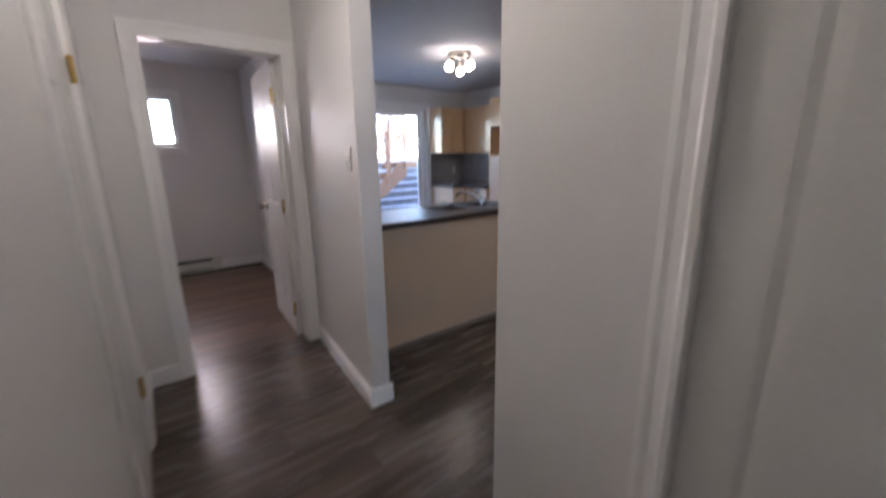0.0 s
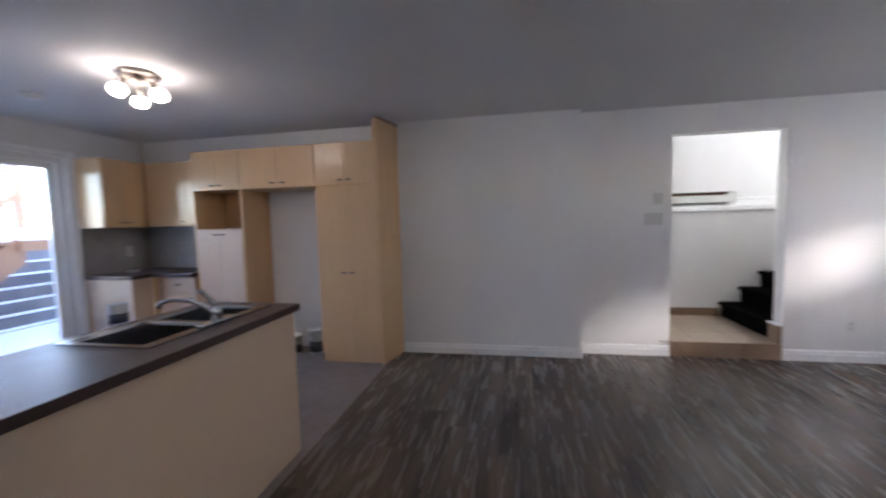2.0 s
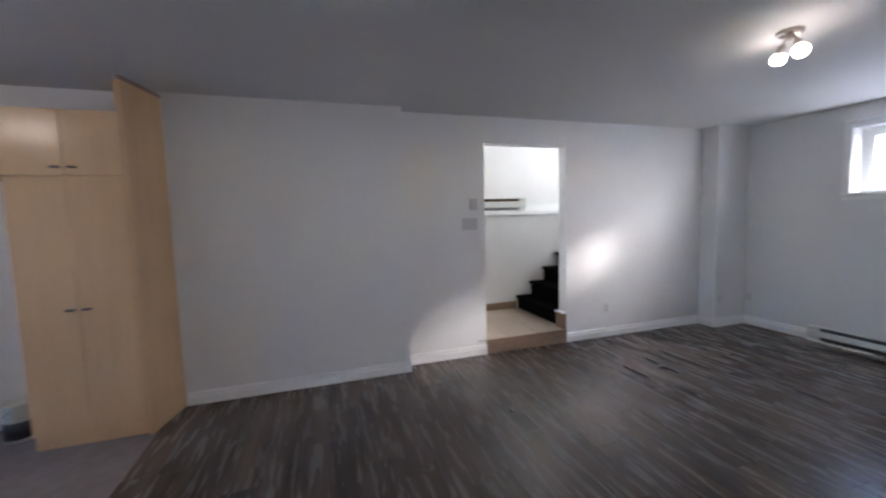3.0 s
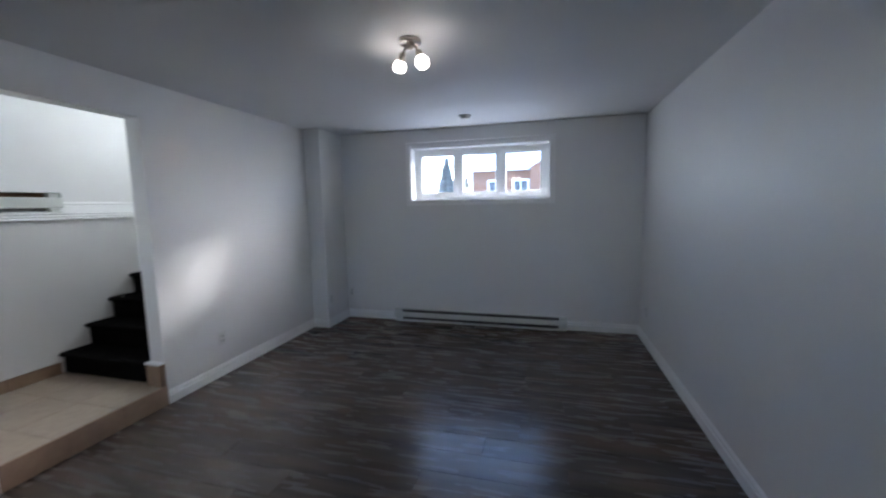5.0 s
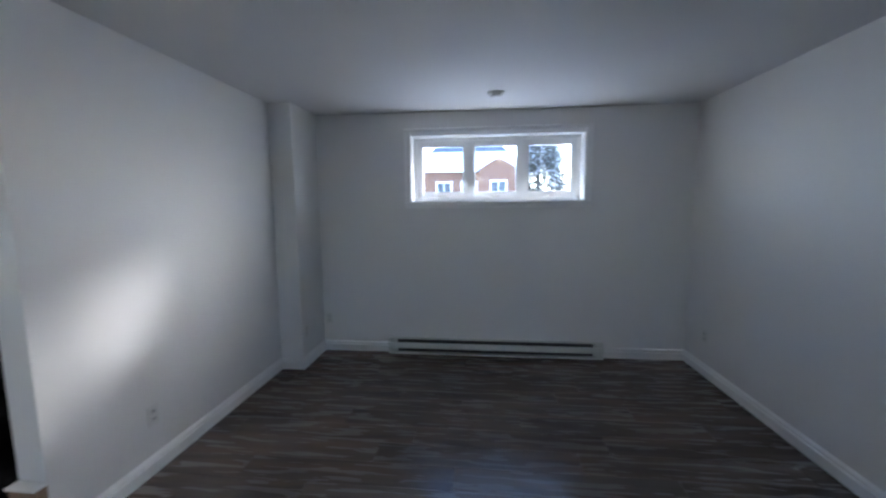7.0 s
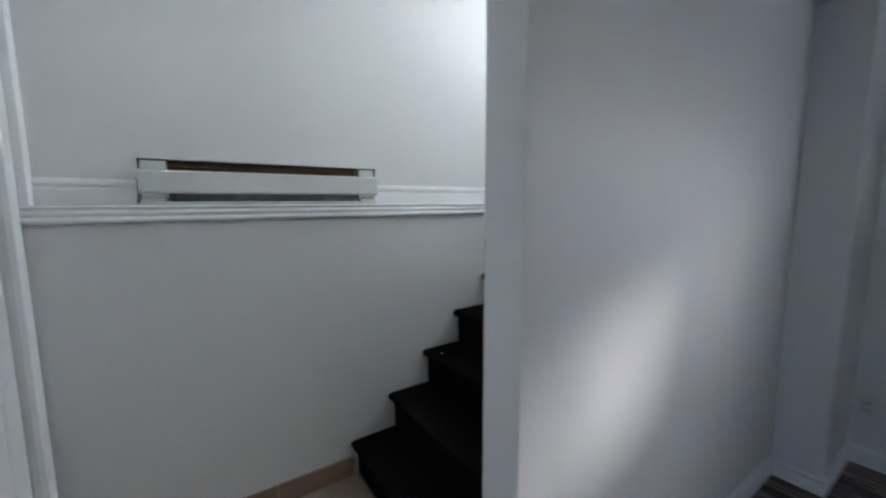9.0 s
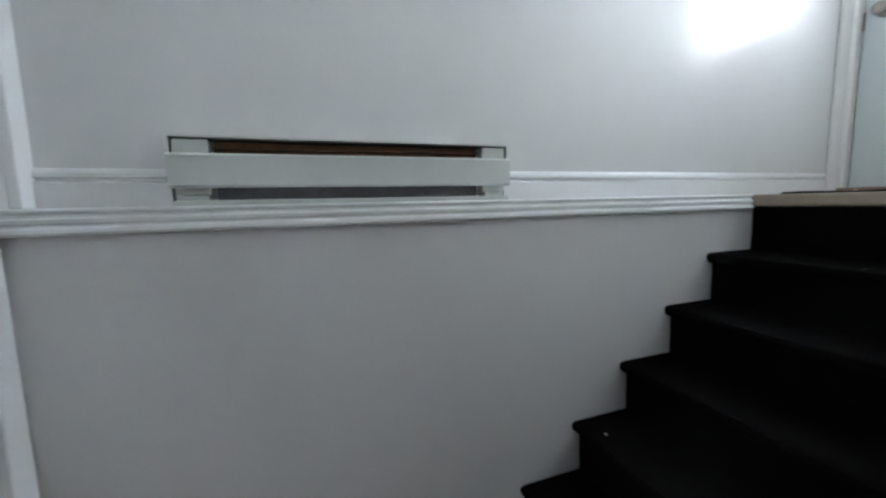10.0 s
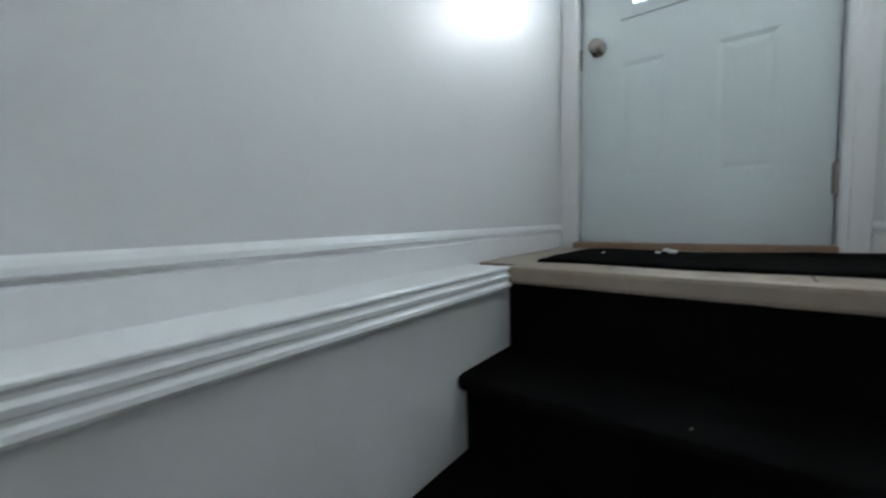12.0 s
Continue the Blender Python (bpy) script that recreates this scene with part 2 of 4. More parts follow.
def tube(bm, pts, radii, seg=10):
    """Sweeps a round section along points."""
    pts = [Vector(p) for p in pts]
    if not hasattr(radii, "__len__"):
        radii = [radii] * len(pts)
    rings = []
    side = None
    for k, p in enumerate(pts):
        way = (pts[min(k + 1, len(pts) - 1)] - pts[max(k - 1, 0)]).normalized()
        if side is None:
            side = way.orthogonal().normalized()
        side = (side - way * side.dot(way)).normalized()
        up = way.cross(side)
        rings.append([bm.verts.new(p + radii[k] * (side * math.cos(2 * math.pi * j / seg) + up * math.sin(2 * math.pi * j / seg))) for j in range(seg)])
    for p, q in zip(rings, rings[1:]):
        for j in range(seg):
            bm.faces.new((p[j], p[(j + 1) % seg], q[(j + 1) % seg], q[j]))
    bm.faces.new(rings[0][::-1])
    bm.faces.new(rings[-1])
    return bm


def sweep(bm, profile, p0, p1, out):
    """Extrudes a moulding's profile of (out, up) from p0 to p1; out points away from the wall."""
    p0, p1, out = Vector(p0), Vector(p1), Vector(out)
    up = Vector((0, 0, 1)) if abs((p1 - p0).normalized().z) < 0.5 else (p1 - p0).normalized().cross(out)
    a = [bm.verts.new(p0 + out * o + up * u) for o, u in profile]
    b = [bm.verts.new(p1 + out * o + up * u) for o, u in profile]
    k = len(profile)
    for i in range(k):
        bm.faces.new((a[i], a[(i + 1) % k], b[(i + 1) % k], b[i]))
    bm.faces.new(a[::-1])
    bm.faces.new(b)
    bmesh.ops.recalc_face_normals(bm, faces=bm.faces)
    return bm


def mesh_ob(name, bm, material, smooth=False):
    bmesh.ops.recalc_face_normals(bm, faces=bm.faces)
    me = bpy.data.meshes.new(name)
    bm.to_mesh(me)
    bm.free()
    me.materials.append(material)
    if smooth:
        me.polygons.foreach_set("use_smooth", [True] * len(me.polygons))
    return new(name, me)


def part(name, bm, material, parent, label="", smooth=False):
    ob = mesh_ob(name, bm, material, smooth)
    ob.parent = parent
    if label:
        ob["label"] = label
    return ob


def thing(name, at, label, category, group="", turn=0):
    ob = new(name)
    ob.empty_display_size = 0.1
    ob.matrix_basis = pose(*at, 0, 0, turn)
    return tagged(ob, label, category, group)


def setting(name, bm, material, label="", category="", smooth=False):
    return tagged(mesh_ob(name, bm, material, smooth), label, category, "", "structure")


def holed(axis, t0, t1, a0, a1, z0, z1, holes):
    """A slab of thickness t0..t1 across an axis ('x', 'y' or 'z'), spanning a and z, with rectangular holes (a0, a1, z0, z1) through it."""
    bm = bmesh.new()
    ca = sorted({a0, a1, *[v for h in holes for v in h[:2] if a0 < v < a1]})
    cz = sorted({z0, z1, *[v for h in holes for v in h[2:] if z0 < v < z1]})

    def solid(i, j):
        if not (0 <= i < len(ca) - 1 and 0 <= j < len(cz) - 1):
            return False
        ma, mz = (ca[i] + ca[i + 1]) / 2, (cz[j] + cz[j + 1]) / 2
        return not any(h[0] < ma < h[1] and h[2] < mz < h[3] for h in holes)

    cache = {}

    def v(i, j, t):
        key = (i, j, t)
        if key not in cache:
            a, z = ca[i], cz[j]
            cache[key] = bm.verts.new({"x": (t, a, z), "y": (a, t, z), "z": (a, z, t)}[axis])
        return cache[key]

    for i in range(len(ca) - 1):
        for j in range(len(cz) - 1):
            if not solid(i, j):
                continue
            for t in (t0, t1):
                bm.faces.new((v(i, j, t), v(i + 1, j, t), v(i + 1, j + 1, t), v(i, j + 1, t)))
            for (di, dj), (p, q) in (((-1, 0), ((i, j), (i, j + 1))), ((1, 0), ((i + 1, j), (i + 1, j + 1))), ((0, -1), ((i, j), (i + 1, j))), ((0, 1), ((i, j + 1), (i + 1, j + 1)))):
                if not solid(i + di, j + dj):
                    bm.faces.new((v(*p, t0), v(*q, t0), v(*q, t1), v(*p, t1)))
    return bm


def panelled(w, h, th, panels, sunk=0.007, lip=0.012):
    """A moulded door slab: hinge edge on the z axis, width along x, panels (x0, x1, z0, z1) sunk and raised on both faces."""
    bm = bmesh.new()
    cx = sorted({0, w, *[p[k] for p in panels for k in (0, 1)]})
    cz = sorted({0, h, *[p[k] for p in panels for k in (2, 3)]})
    picked = []
    grid = {}
    for side in (0, th):
        for i, x in enumerate(cx):
            for j, z in enumerate(cz):
                grid[i, j, side] = bm.verts.new((x, side, z))
        for i in range(len(cx) - 1):
            for j in range(len(cz) - 1):
                q = (grid[i, j, side], grid[i + 1, j, side], grid[i + 1, j + 1, side], grid[i, j + 1, side])
                f = bm.faces.new(q if side == 0 else q[::-1])
                mx, mz = (cx[i] + cx[i + 1]) / 2, (cz[j] + cz[j + 1]) / 2
                if any(p[0] < mx < p[1] and p[2] < mz < p[3] for p in panels):
                    picked.append(f)
    ni, nj = len(cx) - 1, len(cz) - 1
    for i in range(ni):
        for j in (0, nj):
            bm.faces.new((grid[i, j, 0], grid[i + 1, j, 0], grid[i + 1, j, th], grid[i, j, th]))
    for j in range(nj):
        for i in (0, ni):
            bm.faces.new((grid[i, j, 0], grid[i, j + 1, 0], grid[i, j + 1, th], grid[i, j, th]))
    bmesh.ops.recalc_face_normals(bm, faces=bm.faces)
    bmesh.ops.inset_individual(bm, faces=picked, thickness=lip, depth=-sunk)
    bmesh.ops.inset_individual(bm, faces=picked, thickness=0.03, depth=sunk * 0.7)
    return bm


BASE = [(0, 0), (0.014, 0), (0.014, 0.066), (0.004, 0.070), (0.004, 0.078), (0.014, 0.081), (0.013, 0.092), (0.007, 0.101), (0.0, 0.106)]
CASE = [(0, -0.034), (0.011, -0.034), (0.013, -0.020), (0.011, -0.008), (0.014, 0.010), (0.018, 0.016), (0.018, 0.030), (0.012, 0.034), (0, 0.034)]


LOW_BASE = [(o, u * 0.90) for o, u in BASE]


def baseboard(p0, p1, out, z=0.0, profile=BASE):
    bm = sweep(bmesh.new(), profile, (*p0, z), (*p1, z), (*out, 0))
    return setting("baseboard", bm, TRIM, "white moulded baseboard along the wall", "baseboard")


FLAT = [(0, -0.034), (0.014, -0.034), (0.017, -0.031), (0.017, 0.031), (0.014, 0.034), (0, 0.034)]


def casing(pieces, out, label="white moulded door casing", profile=CASE):
    """Pieces: pairs of points between which one length of casing runs."""
    for p0, p1 in pieces:
        bm = sweep(bmesh.new(), profile, p0, p1, out)
        setting("trim", bm, TRIM, label, "trim")


def knob_at(parent, x, y, z, way, material=NICKEL, label="round metal door knob"):
    """A door knob whose stem points along +y or -y."""
    turn = Matrix.Rotation(radians(-90 * way), 3, "X")
    bm = lathe(bmesh.new(), [(0.030, 0), (0.030, 0.006), (0.012, 0.010), (0.011, 0.030), (0.024, 0.038), (0.028, 0.050), (0.024, 0.060), (0.008, 0.065)], 20, (x, y, z), turn)
    return part("door_knob", bm, material, parent, label, True)


# ---- floors ----
setting("floor", box(-0.02, 4.95, -5.1, 4.45, -0.06, -0.010), SUBFLOOR, "dark grey-brown laminate plank floor", "floor")
floor = bpy.data.objects["floor"]
setting("floor_kitchen", box(0.0, 3.50, -4.82, -1.685, -0.0095, -0.001), VINYL, "mottled grey vinyl kitchen floor", "floor")
setting("floor_side_room", box(4.83, 6.4, -5.1, 0.0, -0.05, -0.008), VINYL, "grey floor of the side room", "floor")

# ---- walls, rooms ----


def slant(bm, edge, ends):
    """Moves the end of a wall at y = edge so that it runs askew: ends gives y by x."""
    for v in bm.verts:
        if abs(v.co.y - edge) < 1e-4:
            for x, y in ends.items():
                if abs(v.co.x - x) < 1e-4:
                    v.co.y = y
    return bm


H = 2.40
setting("wall_stair", holed("x", -0.135, 0.0, 0.19, 4.445, 0, H, [(1.04, 2.0, -1, 2.14)]), WALL, "white painted wall with an open doorway to the stairs", "wall")
setting("wall_jog", box(-0.12, 0.154, -1.72, 0.19, 0, H), WALL, "white painted wall standing proud beside the pantry", "wall")
setting("wall_kitchen_side", box(-0.12, 0.10, -4.80, -1.72, 0, H), WALL, "white painted wall behind the kitchen cabinets", "wall")
setting("wall_kitchen_back", holed("y", -5.03, -4.80, -0.12, 3.43, 0, H, [(0.92, 2.72, -1, 2.10)]), WALL, "white painted wall around the sliding patio door", "wall")
setting("wall_kitchen_bedroom", box(3.43, 3.55, -5.03, -2.36, 0, H), WALL, "white painted partition between kitchen and bedroom", "wall")
part_bm = bmesh.new()
low = [part_bm.verts.new((x, y, 0)) for x, y in ((3.665, -2.24), (3.765, -2.24), (3.855, -1.215), (3.745, -1.215))]
high = [part_bm.verts.new((v.co.x, v.co.y, H)) for v in low]
for k in range(4):
    part_bm.faces.new((low[k], low[(k + 1) % 4], high[(k + 1) % 4], high[k]))
part_bm.faces.new(low[::-1])
part_bm.faces.new(high)
setting("wall_partition", part_bm, WALL, "white painted partition end beside the kitchen peninsula", "wall")
setting("wall_bedroom_door", holed("y", -2.36, -2.24, 3.43, 4.83, 0, H, [(3.845, 4.60, -1, 2.0)]), WALL, "white painted wall with the bedroom doorway", "wall")
setting("wall_bedroom_back", holed("y", -5.20, -5.03, 3.43, 6.4, 0, H, [(4.26, 5.0, 1.50, 2.06)]), WALL, "white painted bedroom wall with a small window", "wall")
setting("wall_bedroom_east", box(6.3, 6.4, -5.03, 0.0, 0, H), WALL, "white painted wall", "wall")
setting("wall_hall_east", holed("x", 4.83, 4.95, -2.24, 1.9, 0, H, [(-1.60, -0.86, -1, 2.0)]), WALL, "white painted hall wall with a doorway", "wall")
setting("wall_side_room_south", box(4.83, 6.3, -2.36, -2.24, 0, H), WALL, "white painted wall", "wall")
setting("wall_side_room_north", box(4.95, 6.3, -0.12, 0.0, 0, H), WALL, "white painted wall", "wall")
setting("wall_living_hall", slant(holed("x", 3.805, 3.895, -0.13, 4.445, 0, H, []), -0.13, {3.805: -0.118, 3.895: -0.152}), WALL, "white painted living room wall ending at the hall", "wall")
setting("wall_hall_west", slant(holed("x", 3.895, 3.97, -0.19, 1.9, 0, H, [(0.287, 1.045, -1, 2.03)]), -0.19, {3.895: -0.150, 3.97: -0.176}), WALL, "white painted hall wall with a closed door", "wall")
setting("wall_hall_north", box(3.895, 4.95, 1.9, 2.0, 0, H), WALL, "white painted wall closing the hall", "wall")
setting("wall_window", holed("y", 4.445, 4.70, -0.12, 3.93, 0, H, [(1.165, 2.817, 1.546, 2.18)]), WALL, "white painted wall with a wide high window", "wall")
setting("column", box(0.0, 0.21, 3.94, 4.445, 0, H), WALL, "white painted boxed column in the room corner", "column")
setting("ceiling", box(0.0, 6.4, -5.2, 4.70, H, H + 0.12), CEIL, "flat pale grey painted ceiling", "ceiling")

# stairwell
setting("wall_stair_lower", box(-1.40, -1.095, 0.94, 3.225, 0, 1.43), WALL, "white painted half wall under the stair ledge", "wall")
setting("wall_stair_upper", box(-1.40, -1.21, 0.94, 3.95, 1.43, 3.9), WALL, "white painted upper stairwell wall", "wall")
setting("wall_stair_under", box(-1.40, -1.095, 3.225, 4.10, 0, 1.43), WALL, "white painted wall under the upper landing", "wall")
setting("wall_stair_south", holed("y", 0.82, 0.94, -1.40, -0.135, 0, 3.9, [(-1.015, -0.265, 0.15, 2.18)]), WALL, "white painted stairwell end wall with a door", "wall")
setting("wall_stair_closet", box(-1.1, -0.135, 0.66, 0.74, 0, 2.3), WALL, "plain wall behind the stairwell door", "wall")
setting("wall_entrance", holed("y", 3.95, 4.10, -1.40, -0.135, 1.43, 3.9, [(-1.145, -0.375, 1.40, 3.52)]), WALL, "white painted wall around the entrance door", "wall")
setting("wall_stair_near_upper", box(-0.135, 0.0, 0.865, 4.10, H + 0.121, 3.9), WALL, "white painted upper stairwell wall", "wall")
setting("wall_stair_near_lower", box(-0.135, 0.0, 0.865, 4.10, H + 0.001, H + 0.120), WALL, "white painted stairwell wall at the ceiling edge", "wall")
setting("wall_entrance_low", box(-1.095, -0.135, 3.95, 4.10, 0, 1.43), WALL, "plain wall under the entrance", "wall")
setting("ceiling_stairwell", box(-1.40, 0.0, 0.865, 4.10, 3.9, 4.0), CEIL, "white stairwell ceiling", "ceiling")

# baseboards
for p0, p1, out in (((0.0, 0.19), (0.0, 1.04), (1, 0)), ((0.0, 2.0), (0.0, 3.94), (1, 0)), ((0.0, 3.94), (0.224, 3.94), (0, -1)), ((0.21, 3.94), (0.21, 4.445), (1, 0)),
                    ((0.154, -1.605), (0.154, 0.19), (1, 0)), ((0.21, 4.445), (0.904, 4.445), (0, -1)), ((3.04, 4.445), (3.805, 4.445), (0, -1)),
                    ((3.805, -0.11), (3.805, 4.445), (-1, 0)), ((3.97, -0.18), (3.97, 0.205), (1, 0)), ((0.0, 0.19), (0.168, 0.19), (0, 1)),
                    ((3.765, -2.24), (3.855, -1.215), (0.996, -0.087)), ((3.731, -1.215), (3.869, -1.215), (0, 1)), ((3.703, -1.70), (3.745, -1.215), (-0.996, 0.087)),
                    ((4.67, -2.24), (4.83, -2.24), (0, 1)), ((4.83, -2.24), (4.83, -1.67), (-1, 0)), ((3.55, -5.03), (4.02, -5.03), (0, 1)), ((3.55, -5.03), (3.55, -2.36), (1, 0))):
    baseboard(p0, p1, out)
for p0, p1, out in (((-1.21, 0.965), (-1.21, 1.235), (1, 0)), ((-1.21, 2.175), (-1.21, 3.93), (1, 0)), ((-0.305, 3.95), (-0.14, 3.95), (0, -1))):
    baseboard(p0, p1, out, 1.476, LOW_BASE)

# hall and bedroom door casings
casing([((3.811, -2.24, 0), (3.811, -2.24, 2.034)), ((4.634, -2.24, 2.034), (4.634, -2.24, 0)), ((3.777, -2.24, 2.034), (4.668, -2.24, 2.034))], (0, 1, 0))
casing([((4.83, -1.634, 0), (4.83, -1.634, 2.034)), ((4.83, -0.826, 2.034), (4.83, -0.826, 0)), ((4.83, -1.668, 2.034), (4.83, -0.792, 2.034))], (-1, 0, 0))
casing([((3.97, 0.251, 0), (3.97, 0.251, 2.064)), ((3.97, 1.079, 2.064), (3.97, 1.079, 0)), ((3.97, 0.217, 2.064), (3.97, 1.113, 2.064))], (1, 0, 0))
casing([((-1.05, 0.94, 0.15), (-1.05, 0.94, 2.214)), ((-0.231, 0.94, 2.214), (-0.231, 0.94, 0.15)), ((-1.084, 0.94, 2.214), (-0.197, 0.94, 2.214))], (0, 1, 0), "flat white door casing", FLAT)
casing([((-1.173, 3.95, 1.474), (-1.173, 3.95, 3.554)), ((-0.341, 3.95, 3.554), (-0.341, 3.95, 1.474)), ((-1.207, 3.95, 3.554), (-0.307, 3.95, 3.554))], (0, -1, 0))
setting("trim", box(-1.21, -1.15, 0.94, 0.965, 1.477, 3.6, 0.004), TRIM, "white upright trim standing on the ledge", "trim")

# jambs in the openings
for x0, x1, y0, y1, z0, z1 in ((3.845, 3.860, -2.37, -2.23, 0, 2.0), (4.585, 4.60, -2.37, -2.23, 0, 2.0), (3.860, 4.585, -2.37, -2.23, 1.985, 2.0),
                               (4.82, 4.96, -1.60, -1.585, 0, 2.0), (4.82, 4.96, -0.875, -0.86, 0, 2.0), (4.82, 4.96, -1.585, -0.875, 1.985, 2.0)):
    setting("trim", box(x0, x1, y0, y1, z0, z1, 0.002), TRIM, "white painted door jamb", "trim")

# ledge moulding along the stairwell
LEDGE = [(0, -0.031), (0.018, -0.031), (0.022, -0.025), (0.021, -0.018), (0.015, -0.013), (0.014, -0.009), (0.019, -0.005), (0.020, 0.003), (0.013, 0.008), (0.011, 0.013), (0.014, 0.016), (0.018, 0.019), (0.018, 0.023), (0.015, 0.0262), (0, 0.0265)]
setting("trim", sweep(bmesh.new(), LEDGE, (-1.095, 0.94, 1.450), (-1.095, 3.225, 1.450), (1, 0, 0)), TRIM, "white stepped moulding along the ledge edge", "trim")
setting("ledge", box(-1.21, -1.095, 0.94, 3.225, 1.43, 1.476, 0.003), TRIM, "white painted ledge along the stairwell", "ledge")

# ---- landing, stairs ----
setting("landing_floor", box(-1.095, -0.002, 0.94, 2.04, 0.0, 0.140), GROUT, "beige tiled landing floor", "floor")
landing = bpy.data.objects["landing_floor"]
for i in range(3):
    for j in range(3):
        x0, y0 = -1.095 + i * 0.366, 0.942 + j * 0.353
        part("tile", box(x0 + 0.002, x0 + 0.364, y0 + 0.002, min(y0 + 0.351, 1.998), 0.139, 0.150, 0.0015), BEIGE, landing)
for j in range(3):
    part("tile", box(-0.0015, 0.012, 1.042 + j * 0.320, 1.042 + j * 0.320 + 0.317, 0.0, 0.149, 0.0015), TAN, landing, "tan riser tile")
for j in range(3):
    part("tile", box(-1.094, -1.083, 0.945 + j * 0.345, 0.945 + j * 0.345 + 0.342, 0.151, 0.245, 0.0015), TAN, landing, "tan skirting tile")
part("tile", box(-0.134, 0.004, 1.958, 1.999, 0.151, 0.322, 0.002), TAN, landing, "tan tile facing the jamb end")
part("cap", box(-0.136, 0.006, 1.946, 1.999, 0.3225, 0.336, 0.003), TRIM, landing, "white cap over the jamb tile")

stairs = tagged(new("staircase"), "steep straight stairs covered in worn black carpet", "stairs", "", "structure")
RISE, RUN = 0.1862, 0.2062
for k in range(6):
    y, z = 1.977 + k * RUN, 0.324 + k * RISE
    lo = 0.15 if k == 0 else z - RISE - 0.02
    bm = bmesh.new()
    prof = [(0.0, z - 0.030), (-0.006, z - 0.016), (-0.002, z - 0.004), (0.012, z), (RUN + 0.055, z), (RUN + 0.055, lo), (0.030, lo), (0.028, z - 0.034), (0.012, z - 0.040)]
    a = [bm.verts.new((-1.093, y + p, q)) for p, q in prof]
    b = [bm.verts.new((-0.137, y + p, q)) for p, q in prof]
    for i in range(len(prof)):
        bm.faces.new((a[i], a[(i + 1) % len(prof)], b[(i + 1) % len(prof)], b[i]))
    bm.faces.new(a[::-1])
    bm.faces.new(b)
    part("step", bm, CARPET, stairs)
part("riser", box(-1.093, -0.137, 3.25, 3.27, 1.2, 1.425, 0.002), CARPET, stairs)
setting("landing_upper", box(-1.209, -0.136, 3.26, 3.95, 1.38, 1.464), GROUT, "beige tiled upper landing", "floor")
upper = bpy.data.objects["landing_upper"]
for i in range(3):
    for j in range(2):
        x0, y0 = -1.207 + i * 0.357, 3.282 + j * 0.333
        part("tile", box(x0 + 0.002, x0 + 0.355, y0 + 0.002, y0 + 0.331, 1.463, 1.474, 0.0015), BEIGE, upper)
part("nosing", box(-1.092, -0.137, 3.222, 3.282, 1.430, 1.475, 0.010), BEIGE, upper, "rounded beige tile edge")
part("threshold", box(-1.145, -0.375, 3.90, 3.97, 1.474, 1.498, 0.004), TAN, upper, "worn wooden door threshold")
for x0, x1, z0, z1 in ((-1.145, -1.115, 1.498, 3.52), (-0.405, -0.375, 1.498, 3.52), (-1.115, -0.405, 3.49, 3.52), (-1.145, -0.375, 1.44, 1.52)):
    setting("trim", box(x0, x1, 4.03, 4.07, z0, z1, 0.002), TRIM, "white door stop with a weather seal", "trim")

# ---- windows and doors ----


def sash(bm, x0, x1, z0, z1, y0, y1, w):
    """Four bars round an opening."""
    bx(bm, x0, x0 + w, y0, y1, z0, z1, 0.003)
    bx(bm, x1 - w, x1, y0, y1, z0, z1, 0.003)
    bx(bm, x0 + w, x1 - w, y0, y1, z0, z0 + w, 0.003)
    bx(bm, x0 + w, x1 - w, y0, y1, z1 - w, z1, 0.003)
    return bm


def pane(name, parent, x0, x1, y, z0, z1):
    ob = part(name, box(x0, x1, y, y + 0.004, z0, z1), GLASS, parent, "clear window glass")
    ob.visible_shadow = False
    return ob


win = tagged(new("window_1"), "wide white three-part basement window in a deep reveal", "window", "", "structure")
part("window_frame", sash(bmesh.new(), 1.165, 2.817, 1.546, 2.18, 4.575, 4.66, 0.035), TRIM, win, "white vinyl window frame")
for k in range(3):
    x0 = 1.200 + k * 0.5273
    s = part("sash", sash(bmesh.new(), x0, x0 + 0.5273, 1.578, 2.148, 4.585, 4.635, 0.062), TRIM, win)
    pane("pane", s, x0 + 0.061, x0 + 0.4663, 4.61, 1.639, 2.087)
    part("latch", bx(box(x0 + 0.22, x0 + 0.31, 4.570, 4.586, 1.586, 1.600, 0.003), x0 + 0.225, x0 + 0.30, 4.560, 4.575, 1.595, 1.605, 0.003), PLASTIC, s)
casing([((1.131, 4.445, 1.512), (1.131, 4.445, 2.214)), ((2.851, 4.445, 2.214), (2.851, 4.445, 1.512)), ((1.097, 4.445, 2.214), (2.885, 4.445, 2.214)), ((2.885, 4.445, 1.512), (1.097, 4.445, 1.512))], (0, -1, 0), "flat white painted window casing")
for x0, x1, z0, z1 in ((1.165, 1.172, 1.546, 2.18), (2.810, 2.817, 1.546, 2.18), (1.172, 2.810, 2.173, 2.18), (1.172, 2.810, 1.546, 1.553)):
    part("window_sill", box(x0, x1, 4.44, 4.575, z0, z1, 0.001), TRIM, win, "white painted window reveal")

bed_win = tagged(new("window_2"), "small white bedroom window high in the wall", "window", "", "structure")
part("window_frame", sash(bmesh.new(), 4.26, 5.0, 1.50, 2.06, -5.15, -5.08, 0.05), TRIM, bed_win)
pane("pane", bed_win, 4.31, 4.95, -5.12, 1.55, 2.01)
casing([((4.226, -5.03, 1.466), (4.226, -5.03, 2.094)), ((5.034, -5.03, 2.094), (5.034, -5.03, 1.466)), ((4.192, -5.03, 2.094), (5.068, -5.03, 2.094)), ((5.068, -5.03, 1.466), (4.192, -5.03, 1.466))], (0, 1, 0), "flat white painted window casing")

